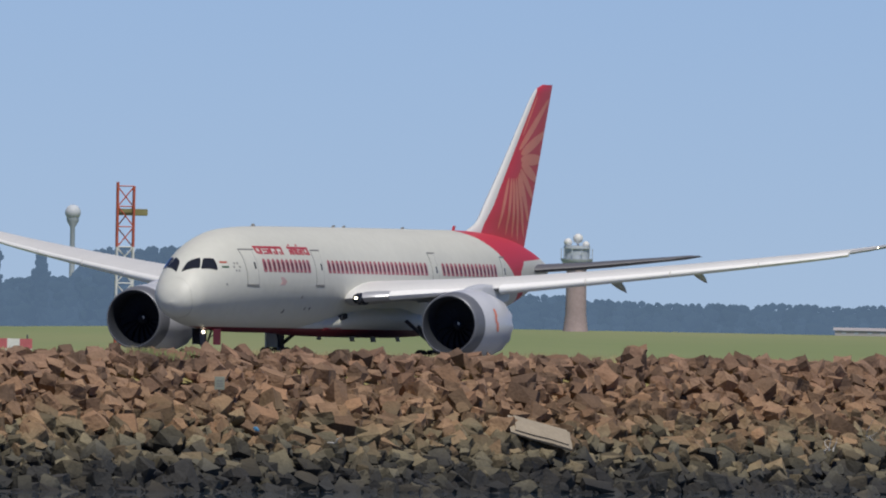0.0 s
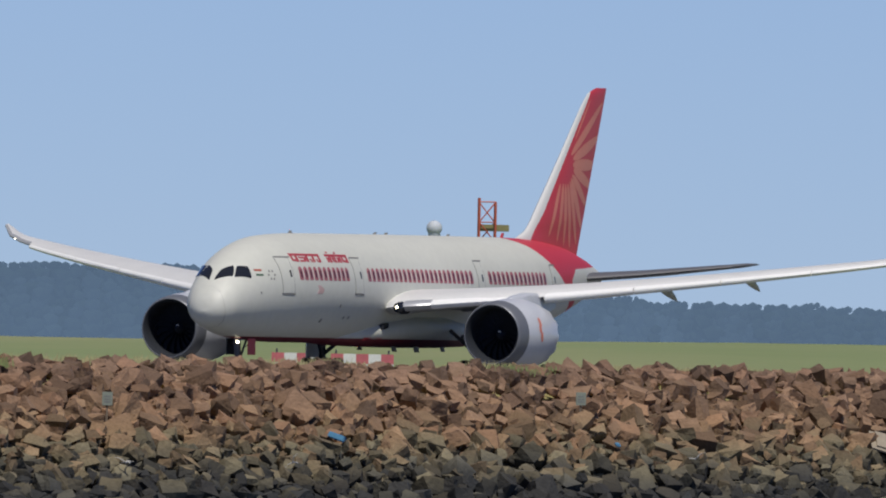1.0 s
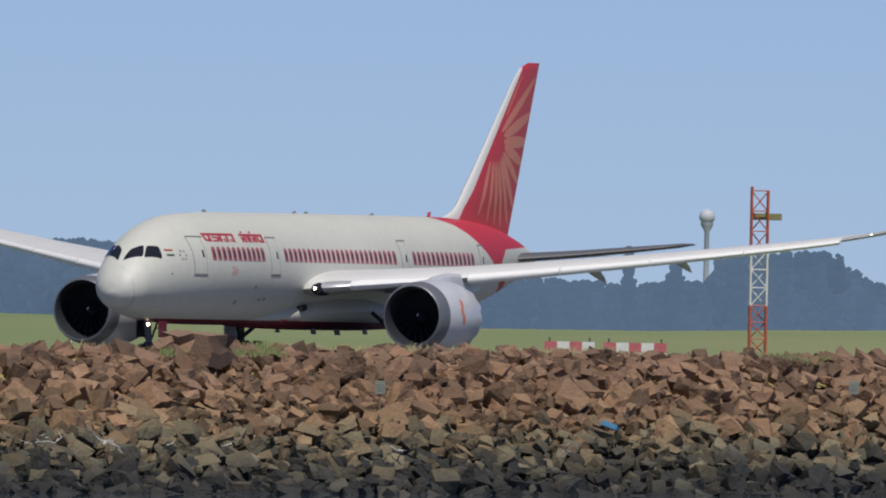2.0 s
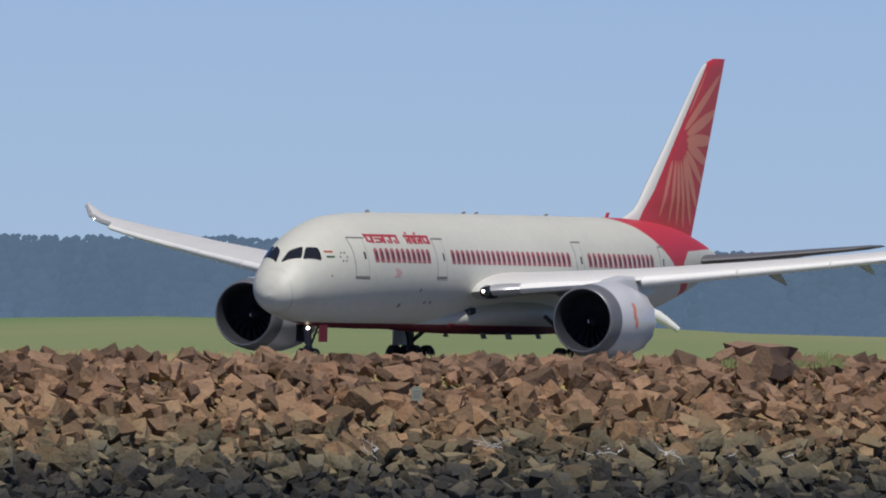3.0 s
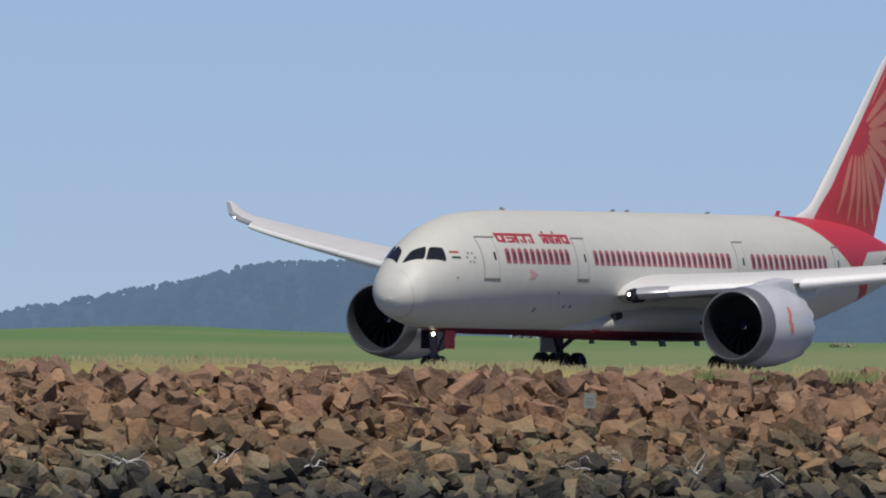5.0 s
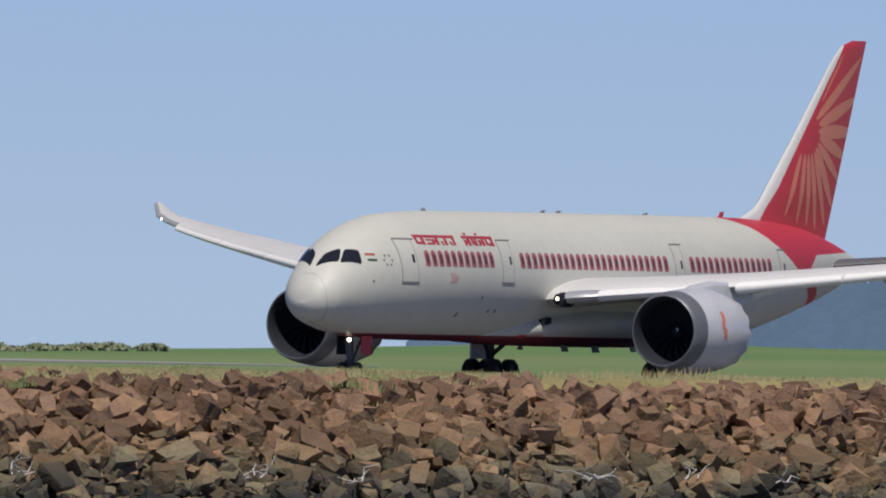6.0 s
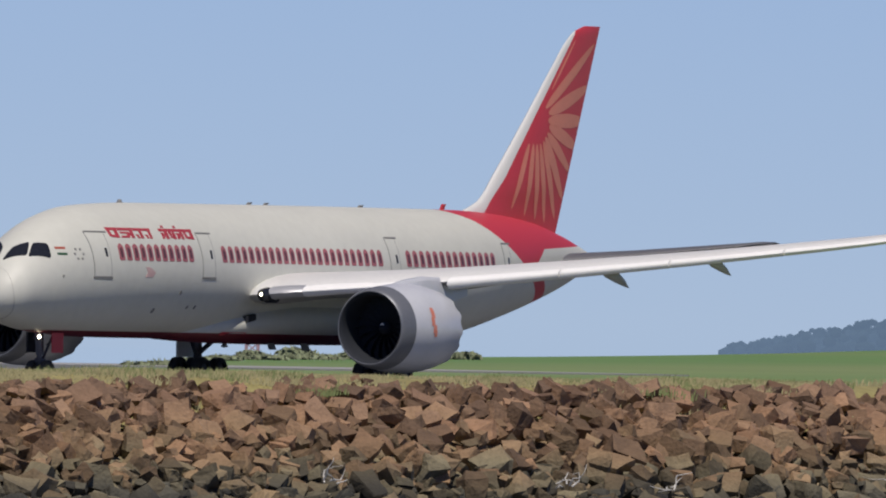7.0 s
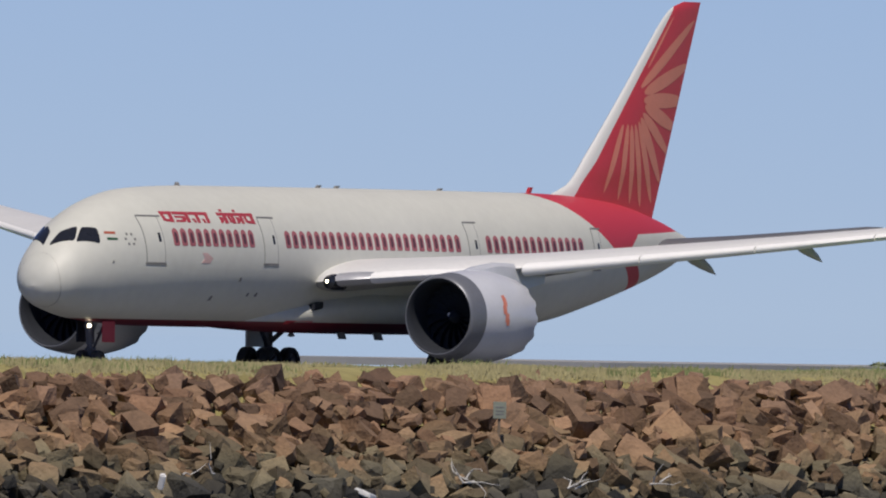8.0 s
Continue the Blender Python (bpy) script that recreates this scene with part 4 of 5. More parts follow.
    for f in (1, -1):
        for x0, z0, x1, z1, w in rays:
            w = w if w < 0.28 else 0.76 * w
            a, b = Vector((x0, z0)), Vector((x1, z1))
            d = (b - a).normalized()
            nrm = Vector((-d.y, d.x))
            bm = bmesh.new()
            rows = []
            for i in range(13):
                t = i / 12
                k = w * (0.25 + 0.85 * math.sin(math.pi * t ** 0.85) ** 0.65) * (1 if t < .95 else .4)
                row = []
                for s in (-1, -.33, .33, 1):
                    p = a.lerp(b, t) + nrm * (k * s)
                    p.x = min(p.x, fin_te(p.y) - 0.06)
                    row.append(Vector((-p.x, f * (fin_y(p.x, p.y) + 0.01), p.y)))
                rows.append(row)
            loft(bm, rows, closed=False)
            part("fin_ray", bm, PETAL, fin, "orange painted ray", False)
    # tailplanes
    for f in (1, -1):
        bm = bmesh.new()
        rings = []
        for y, X, c, z in ((0.4, 49.2, 5.2, 5.9), (1.5, 49.9, 4.9, 6.0), (4, 51.2, 4.1, 6.24), (8.4, 53.7, 2.4, 6.78), (9.1, 54.3, 1.8, 6.9), (9.5, 55.0, 1.0, 6.96)):
            rings.append([Vector((p.x, p.y * f, p.z)) for p in aerofoil((-X, y, z), c, 0.10)])
        loft(bm, rings)
        part("tailplane", bm, TAIL_SHADED, plane, "swept tailplane in shade-darkened grey", sharp=50)
    for f in (1, -1):
        build_wing(plane, f)
        fans.append(build_engine(plane, f)[1])
    # landing gear
    gear = tagged(new("nose_gear"), "nose gear leg with twin wheels and red doors")
    gear.parent = plane
    gear.location = (-5.75, 0, 0)
    bm = bmesh.new()
    tube(bm, (0, 0, 0.5), (0.15, 0, 2.5), 0.12)
    tube(bm, (0, -0.36, 0.5), (0, 0.36, 0.5), 0.08)
    tube(bm, (-0.1, 0, 0.9), (-1.2, 0, 2.3), 0.06)
    tube(bm, (0.02, 0, 1.25), (0.15, 0, 2.5), 0.19)
    tube(bm, (0.2, -0.2, 2.05), (0.2, 0.2, 2.05), 0.06, n=8)
    tube(bm, (0.16, 0, 0.72), (0.34, 0, 1.0), 0.05, n=6)
    tube(bm, (0.34, 0, 1.0), (0.12, 0, 1.3), 0.05, n=6)
    box(bm, -0.12, 0.12, -0.22, 0.22, 0.95, 1.1)
    part("strut", bm, STEEL, gear, "grey steel leg")
    for y in (-0.36, 0.36):
        wheels.append(build_wheel(gear, 0, y, 0.51, 0.51, 0.33))
    for f in (1, -1):
        bm = bmesh.new()
        box(bm, -0.9, 0.1, f * 0.62, f * 0.66, 1.35, 2.25, bevel=0.015)
        part("gear_door", bm, RED if f > 0 else DARK, gear, "red nose-gear door" if f > 0 else "dark inner face of the nose-gear door")
        bm = bmesh.new()
        tube(bm, (-0.3, f * 0.12, 1.7), (-0.42, f * 0.62, 2.0), 0.03, n=6)
        part("door_rod", bm, STEEL, gear)
    bm = bmesh.new()
    bmesh.ops.create_uvsphere(bm, u_segments=12, v_segments=8, radius=0.085)
    bmesh.ops.translate(bm, vec=(0.28, 0.1, 2.05), verts=bm.verts)
    part("taxi_light", bm, LAMP, gear, "lit white taxi light")
    for f in (1, -1):
        g = tagged(new("main_gear"), "main gear leg with four-wheel bogie")
        g.parent = plane
        g.location = (-27.8, f * 4.85, 0)
        bm = bmesh.new()
        tube(bm, (0, 0, 0.62), (0, f * 0.05, 3.9), 0.2, n=14)
        tube(bm, (0.75, 0, 0.64), (-0.75, 0, 0.64), 0.14)
        for x in (0.74, -0.74):
            tube(bm, (x, -0.66, 0.64), (x, 0.66, 0.64), 0.09)
        tube(bm, (0, 0, 1.4), (0, -f * 1.9, 2.9), 0.11)
        tube(bm, (0.1, 0, 1.3), (1.7, -f * .4, 2.6), 0.1)
        tube(bm, (0.05, 0, 1.0), (0.55, 0, 0.7), 0.07)
        part("strut", bm, STEEL, g, "grey steel leg and bogie beam")
        for x in (0.74, -0.74):
            for y in (-0.6, 0.6):
                wheels.append(build_wheel(g, x, y, 0.635, 0.635, 0.5))
        bm = bmesh.new()
        box(bm, -0.9, 0.9, f * 0.55, f * 0.61, 1.25, 2.9, bevel=0.02)
        part("gear_door", bm, WHITE, g, "white main-gear door")
    # belly and crown blades, drain masts
    for X, y, z0, z1, ln in ((23.6, 1.2, 1.66, 2.0, .7), (26.4, 1.3, 1.64, 1.98, .75), (30.5, 1.1, 1.7, 1.98, .6)):
        bm = bmesh.new()
        loft(bm, [[Vector((-X - a * ln + o, y + b * .07, z)) for a, b in ((0, 0), (.3, 1), (1, 0), (.3, -1))] for z, o in ((z1, 0), (z0, -.2))])
        part("blade_aerial", bm, SEAM, plane, "dark blade aerial")
    for X, h in ((23.5, .12), (25.0, .11), (33.5, .10), (41.0, .26)):
        bm = bmesh.new()
        zc, hh, w = section(X)
        loft(bm, [[Vector((-X - a * .45 + o, b * .06, z)) for a, b in ((0, 0), (.3, 1), (1, 0), (.3, -1))] for z, o in ((zc + hh - .05, 0), (zc + hh + h, -.2))])
        part("blade_aerial", bm, SEAM if h < .2 else RED, plane)
    # beacons: a turning lit drum behind a black half-shroud
    beacons = []
    for X, y, z in ((12.4, 0, 8.12), (21.4, 0.3, 1.80)):
        bea = tagged(new("beacon"), "red anti-collision beacon")
        bea.parent = plane
        bea.location = (-X, y, z)
        bm = bmesh.new()
        lathe(bm, [(-0.06, 0.16), (0.0, 0.16), (0.03, 0.12)], (0, 0, 0), "z", 14, (True, True))
        part("beacon_base", bm, SEAM, bea)
        drum = new("drum")
        drum.parent = bea
        for nm, lo, hi, mat in (("lit_half", -88, 88, BEACON), ("shroud", 92, 268, SEAM)):
            bm = bmesh.new()
            rings = []
            for zz, r in ((-0.08, .07), (0.0, .11), (0.08, .11), (0.15, .06)):
                arc = [Vector((r * math.cos(radians(lo + (hi - lo) * i / 8)), r * math.sin(radians(lo + (hi - lo) * i / 8)), zz)) for i in range(9)]
                rings.append(arc + [Vector((0, 0, zz))])
            loft(bm, rings)
            part(nm, bm, mat, drum, "glowing red half" if lo < 0 else "dark shroud half", False)
        beacons.append(drum)
    return plane, wheels, fans, beacons


AIRLINER, WHEELS, FANS, BEACONS = build_airliner()


# ---- small things on the sea wall ----
def spot(b, d, up=0.0):
    """A place on the stone face by bearing and metres out from the crest."""
    q = WALL_Q - d
    s = s_at(b, q)
    return lay(s, q, wall_height(d) + lift(s) * max(0, 1 - max(d, 0) / 6) + up)


FACE = math.degrees(math.atan2(-ACROSS.y, -ACROSS.x))     # outward side of the wall
SIGN = material("faded_grey_green_board", (0.28, 0.31, 0.25), 0.7, 0, 0.15, 2, 12)
POST = material("weathered_post", (0.22, 0.17, 0.12), 0.85, 0, 0.2, 3, 15)
CONCRETE = material("pale_concrete", (0.33, 0.28, 0.21), 0.85, 0, 0.15, 1.2, 9, 0.3)
DRIFT = material("bleached_driftwood", (0.62, 0.60, 0.55), 0.8, 0, 0.2, 3, 14, 0.3)
LITTER = material("white_plastic", (0.8, 0.8, 0.78), 0.5, 0, 0.06, 3, 10)
BLUE = material("blue_plastic", (0.10, 0.28, 0.45), 0.5, 0, 0.1, 3, 10)
TUFT_G = material("green_grass_tuft", (0.125, 0.155, 0.06), 0.9, 0, 0.3, 1, 6, 0, 0, 0.2)
TUFT_D = material("dry_grass_tuft", (0.255, 0.235, 0.125), 0.9, 0, 0.3, 1, 6, 0, 0, 0.18)


def build_marker(b, d, tall):
    ob = tagged(new("marker_board"), "small faded grey-green marker board on a post among the rocks", "sign", "marker boards along the sea wall")
    bm = bmesh.new()
    box(bm, -0.02, 0.02, -0.17, 0.17, tall - 0.44, tall, bevel=0.008)
    part("board", bm, SIGN, ob, "", False)
    bm = bmesh.new()
    box(bm, -0.07, -0.021, -0.035, 0.035, -0.5, tall - 0.05, bevel=0.008)
    part("post", bm, POST, ob, "brown wooden post", False)
    for z in (tall - 0.14, tall - 0.24, tall - 0.32):
        bm = bmesh.new()
        box(bm, 0.021, 0.026, -0.11, 0.11, z - 0.015, z + 0.015)
        part("writing_bar", bm, SEAM, ob, "", False)
    ob.matrix_basis = Matrix.Translation(spot(b, d)) @ pose(0, 0, 0, 0, 4, math.degrees(math.atan2(-math.cos(b / FPX), math.sin(b / FPX))) + 8)


for b, d, tall in ((-102, 3.2, 0.95), (736, 3.4, 0.9), (1665, 3.4, 0.9), (3251, 3.1, 0.95), (6124, 3.5, 1.15)):
    build_marker(b, d, tall)


def block(name, label, category, b, d, up, sx, sy, sz, turn, tilt, mat, seed, lean=4):
    r = np.random.default_rng(seed)
    bm = bmesh.new()
    bmesh.ops.create_cube(bm, size=1.0)
    bmesh.ops.subdivide_edges(bm, edges=bm.edges, cuts=2, use_grid_fill=True)
    for v in bm.verts:
        v.co = Vector((v.co.x * sx, v.co.y * sy, v.co.z * sz)) + Vector(r.normal(size=3)) * min(sx, sy, sz) * 0.09
        if v.co.z > 0:
            v.co.x *= 0.86
            v.co.y *= 0.86
    ob = tagged(new(name, mesh_of(name, bm, mat, True, 22)), label, category)
    ob.matrix_basis = Matrix.Translation(spot(b, d, up)) @ pose(0, 0, 0, tilt, lean, turn)
    return ob


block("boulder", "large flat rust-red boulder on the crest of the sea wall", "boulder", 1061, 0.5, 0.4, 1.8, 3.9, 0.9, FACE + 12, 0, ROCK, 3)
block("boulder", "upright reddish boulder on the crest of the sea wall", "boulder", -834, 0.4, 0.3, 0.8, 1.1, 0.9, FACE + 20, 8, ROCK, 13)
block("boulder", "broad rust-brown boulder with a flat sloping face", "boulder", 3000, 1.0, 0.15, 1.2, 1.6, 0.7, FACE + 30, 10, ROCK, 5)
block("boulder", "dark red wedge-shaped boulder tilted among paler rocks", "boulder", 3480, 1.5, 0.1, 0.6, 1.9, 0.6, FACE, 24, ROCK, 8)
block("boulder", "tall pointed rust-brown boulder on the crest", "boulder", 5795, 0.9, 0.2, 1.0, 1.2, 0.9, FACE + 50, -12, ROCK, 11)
block("concrete_slab", "pale flat broken concrete slab lying on the rocks", "concrete slab", -672, 5.4, 0.6, 1.15, 2.3, 0.16, -84, -17, CONCRETE, 7, 30)


def build_stick(b, d, up, n, size, seed):
    r = np.random.default_rng(seed)
    ob = tagged(new("driftwood"), "bleached white branching driftwood lying on the rocks", "driftwood", "driftwood along the tide line")
    for k in range(n):
        bm = bmesh.new()
        p = Vector(r.uniform(-0.35, 0.35, 3)) * size
        p.z = abs(p.z) * 0.4
        v = Vector((r.normal() * .4, r.normal(), abs(r.normal()) * 0.55)).normalized()
        for i in range(4):
            q = p + v * size * r.uniform(0.2, 0.42)
            tube(bm, p, q, 0.026 * (1 - i * .2), 0.026 * (1 - (i + 1) * .2), 6)
            p, v = q, (v + Vector(r.normal(size=3)) * 0.5).normalized()
        part("branch", bm, DRIFT, ob, "", False)
    ob.matrix_basis = Matrix.Translation(spot(b, d, up)) @ pose(0, 0, 0, 0, 0, FACE)


for k, (b, d, n, size) in enumerate(((1527, 5.2, 6, 1.3), (1745, 5.5, 4, 1.0), (1325, 5.4, 5, 1.1), (1222, 5.5, 5, 1.2), (1105, 5.5, 2, .6), (1000, 5.4, 2, .6),
                                    (3196, 5.2, 2, 1.0), (3260, 5.5, 2, 1.2), (3060, 5.7, 3, 1.0), (2930, 5.8, 3, .9), (5094, 5.4, 5, .9), (4680, 5.5, 5, 1.0),
                                    (4490, 5.6, 4, .9), (4070, 5.5, 6, 1.2), (3900, 5.4, 4, .8), (6650, 5.4, 2, 1.4), (6180, 5.6, 5, 1.0), (6000, 5.8, 4, .8), (-308, 5.3, 2, .7),
                                    (-1180, 5.5, 4, .9), (-1270, 5.0, 3, 1.2), (700, 5.8, 3, .6), (400, 5.7, 2, .6), (3740, 5.5, 3, .7), (5850, 5.6, 3, .9))):
    build_stick(b, d + 0.6, 0.42, n, size * 0.72, 40 + k)


def build_litter(b, d, up, mat, label, sx, sy, sz, turn):
    bm = bmesh.new()
    box(bm, -sx, sx, -sy, sy, 0, sz, bevel=0.03)
    ob = tagged(new("litter", mesh_of("litter", bm, mat)), label, "litter")
    ob.matrix_basis = Matrix.Translation(spot(b, d, up)) @ pose(0, 0, 0, 18, 12, turn)


build_litter(2692, 6.5, 0.5, LITTER, "white plastic box washed up on the rocks", 0.14, 0.2, 0.26, 30)
build_litter(6722, 6.6, 0.45, LITTER, "white plastic canister standing among the rocks", 0.08, 0.1, 0.4, 10)
build_litter(6360, 6.6, 0.3, LITTER, "crumpled white plastic sheet on the rocks", 0.16, 0.28, 0.14, 60)
build_litter(-168, 5.0, 0.3, BLUE, "small blue plastic scrap between the rocks", 0.08, 0.14, 0.1, 20)
build_litter(330, 4.8, 0.3, BLUE, "blue plastic drum lid wedged between rocks", 0.1, 0.3, 0.2, 70)


# ---- grass along the crest ----
def blades(name, label, places, mat, seed, height, count):
    r = np.random.default_rng(seed)
    vs, fs = [], []
    for p in places:
        tall = height * (1.0 + 0.9 * noise.noise(Vector(p) * 0.35))
        for k in range(count):
            o = np.array(p) + r.normal(size=3) * np.array([0.28, 0.28, 0.02])
            h = tall * r.uniform(0.4, 1.25)
            lean = r.normal(size=2) * 0.28 * h + np.array([0.1, 0.0]) * h
            a = r.uniform(-1.2, 1.2)
            w = np.array([math.cos(a), math.sin(a), 0]) * 0.018
            i = len(vs)
            mid = o + np.array([lean[0] * .35, lean[1] * .35, h * .6])
            vs += [o - w, o + w, mid + w * .8, mid - w * .8, o + np.array([lean[0], lean[1], h])]
            fs += [(i, i + 1, i + 2, i + 3), (i + 3, i + 2, i + 4)]
    me = bpy.data.meshes.new(name)
    me.from_pydata([tuple(v) for v in vs], [], fs)
    me.materials.append(mat)
    me.shade_smooth()
    me.normals_split_custom_set_from_vertices([(0, -0.25, 0.97)] * len(vs))
    tagged(new(name, me), label, "grass", kind="stuff")


def crest_places(seed, n, b0, b1, q0, q1):
    r = np.random.default_rng(seed)
    out = []
    for _ in range(n):
        b, q = float(r.uniform(b0, b1)), float(r.uniform(q0, q1))
        s = s_at(b, WALL_Q + q)
        if noise.noise(Vector((s * 0.12, q * 0.3, seed))) > -0.15:
            out.append(lay(s, WALL_Q + q, spline([-1.6, -.5, 0.5, 1.5, 5, 16], [0.42, 0.93, 1.2, 1.38, 1.35, 0.5], q) + (berm if q > 0.2 else lift)(s_at(b, WALL_Q)) - 0.03))
    return out


blades("verge_grass", "dry yellow grass fringe behind the crest of the sea wall", crest_places(1, 4600, 4200, 7500, -0.9, 6.0), TUFT_D, 1, 0.12, 30)
blades("verge_grass", "thin dry grass behind the rocks", crest_places(2, 1500, -1700, 4200, 1.0, 6.0), TUFT_D, 2, 0.22, 16)
blades("verge_grass", "green grass tufts between dry grass", crest_places(3, 420, 4200, 7500, 0.6, 4.0), TUFT_G, 3, 0.17, 24)
patch = [spot(b + random.uniform(-40, 40), random.uniform(0.1, 0.9), 0.25) for b in (1081, 951, 6, 3010, 5090, 2780, 4500) for _ in range(9)]
blades("crest_grass", "green grass growing between crest rocks", patch, TUFT_G, 4, 0.2, 30)


# ---- airfield things beyond the runway ----
MAST_RED = material("mast_red_paint", (0.50, 0.11, 0.06), 0.55, 0, 0.1, 1, 6)
MAST_WHITE = material("mast_white_paint", (0.72, 0.72, 0.70), 0.55, 0, 0.1, 1, 6)
BOARD_RED = material("dull_red_board", (0.50, 0.13, 0.15), 0.7, 0, 0.15, 1, 6)
OLIVE = material("olive_equipment_paint", (0.25, 0.23, 0.10), 0.6, 0, 0.15, 1, 6)
# bluish pale grey for far things, haze mixed into the colour
HAZED_GREY = material("haze_pale_grey", (0.44, 0.49, 0.54), 0.6, 0, 0.12, 0.6, 4)
# dome white dulled towards blue to paint in the haze
DOME = material("haze_blued_dome_white", (0.55, 0.59, 0.63), 0.6, 0, 0.1, 0.6, 4)
# tower brown greyed and lightened, haze painted into it
BRICKY = material("haze_greyed_brown_render", (0.38, 0.30, 0.29), 0.8, 0, 0.15, 0.5, 4)
# wall and roof share one hazy pale tone, haze put into the colour
HAZED_RENDER = material("haze_pale_render", (0.40, 0.38, 0.39), 0.8, 0, 0.12, 0.6, 4)
ORANGE = material("orange_fabric", (0.75, 0.22, 0.04), 0.8, 0, 0.1, 1, 6)
NAVY = material("navy_paint", (0.03, 0.07, 0.17), 0.45, 0, 0.1, 0.8, 5)
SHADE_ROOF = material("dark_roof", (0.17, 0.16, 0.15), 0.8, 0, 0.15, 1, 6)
# leaf green lightened to carry distance haze
BUSH = material("haze_paled_leaf", (0.17, 0.20, 0.12), 0.9, 0, 0.3, 1, 5, 0, 0, 0.35)


# mast red paled to pink, distance haze mixed into its colour
HAZED_RED = material("haze_paled_red_paint", (0.50, 0.33, 0.34), 0.7, 0, 0.12, 1, 6)


def build_lattice(b, dist, height, width, label, red=MAST_RED, boxed=True):
    """A square lattice mast with red and white bands."""
    ob = tagged(new("lattice_mast"), label, "mast")
    ob.location = bearing(b, dist, land(dist, b))
    h = width / 2
    bands = [(0.0, 0.30, red), (0.30, 0.63, MAST_WHITE), (0.63, 1.0, red)]
    for z0, z1, mat in bands:
        z0, z1 = z0 * height, z1 * height
        for x, y in ((h, h), (h, -h), (-h, h), (-h, -h)):
            bm = bmesh.new()
            tube(bm, (x, y, z0), (x, y, z1 + (0.3 if z1 >= height and x < 0 else 0)), 0.085, n=6)
            part("leg", bm, mat, ob, "", False)
        n = max(2, round((z1 - z0) / (width * 1.15)))
        for i in range(n):
            a, c = z0 + (z1 - z0) * i / n, z0 + (z1 - z0) * (i + 1) / n
            for (x0, y0), (x1, y1) in (((h, h), (h, -h)), ((h, -h), (-h, -h)), ((-h, -h), (-h, h)), ((-h, h), (h, h))):
                p, q = (a, c) if i % 2 else (c, a)
                for z0_, z1_, r_ in ((p, q, 0.05), (c, c, 0.045)):
                    bm = bmesh.new()
                    tube(bm, (x0, y0, z0_), (x1, y1, z1_), r_, n=5)
                    part("brace", bm, mat, ob, "", False)
    if boxed:
        bm = bmesh.new()
        box(bm, -h, h + 1.05, -0.3, 0.3, height - 2.2, height - 1.7, bevel=0.04)
        part("equipment_box", bm, OLIVE, ob, "olive equipment box on a side arm")
    return ob


build_lattice(70, 1950, 12.35, 1.22, "red and white lattice mast with a side-mounted box").rotation_euler = (0, 0, 0.05)
build_lattice(5237, 2100, 5.0, 0.95, "haze-paled pink and white lattice mast behind bushes", HAZED_RED, False)


def build_water_tower():
    ob = tagged(new("dome_tower"), "slim tower with a white ball-shaped dome among trees", "tower")
    ob.location = bearing(163, 3720, 0.3)
    ob.scale = (1.13,) * 3
    bm = bmesh.new()
    lathe(bm, [(-0.3, 0.5), (6, 0.36), (13.2, 0.30), (14.0, 0.75), (14.4, 0.8)], (0, 0, 0), "z", 16, (True, True))
    part("shaft", bm, HAZED_GREY, ob, "pale grey shaft")
    bm = bmesh.new()
    bmesh.ops.create_uvsphere(bm, u_segments=20, v_segments=12, radius=1.0)
    bmesh.ops.translate(bm, vec=(0, 0, 15.1), verts=bm.verts)
    part("dome", bm, DOME, ob, "white dome blued by painted haze")


def build_radar_tower():
    ob = tagged(new("radar_tower"), "brown tower with a pale equipment platform on top", "tower")
    ob.location = bearing(-730, 3300, 0.97)
    ob.scale = (1.27,) * 3
    bm = bmesh.new()
    lathe(bm, [(-0.5, 1.5), (0, 1.45), (1.2, 1.2), (2.5, 1.05), (7.2, 1.0), (7.4, 1.2)], (0, 0, 0), "z", 12, (True, True))
    part("shaft", bm, BRICKY, ob, "brown rendered shaft greyed by painted haze", True, 40)
    bm = bmesh.new()
    lathe(bm, [(7.4, 1.3), (7.8, 1.6), (8.0, 1.6), (8.0, 1.2), (8.9, 1.2), (9.0, 1.35), (9.3, 1.3)], (0, 0, 0), "z", 12, (True, True))
    part("platform", bm, HAZED_GREY, ob, "pale grey platform", True, 40)
    for k in range(10):
        a = 2 * math.pi * k / 10
        bm = bmesh.new()
        tube(bm, (1.55 * math.cos(a), 1.55 * math.sin(a), 8.0), (1.55 * math.cos(a), 1.55 * math.sin(a), 9.0), 0.05, n=5)
        part("rail_post", bm, HAZED_GREY, ob, "", False)
    for x, y, r, z in ((-0.9, -0.3, 0.42, 9.6), (0.9, -0.2, 0.36, 9.4), (0.1, 0.2, 0.5, 10.0)):
        bm = bmesh.new()
        bmesh.ops.create_uvsphere(bm, u_segments=12, v_segments=8, radius=r)
        bmesh.ops.translate(bm, vec=(x, y, z), verts=bm.verts)
        tube(bm, (x, y, 9.0), (x, y, z), 0.12, n=8)
        part("aerial_dome", bm, MAST_WHITE, ob, "white aerial dome")


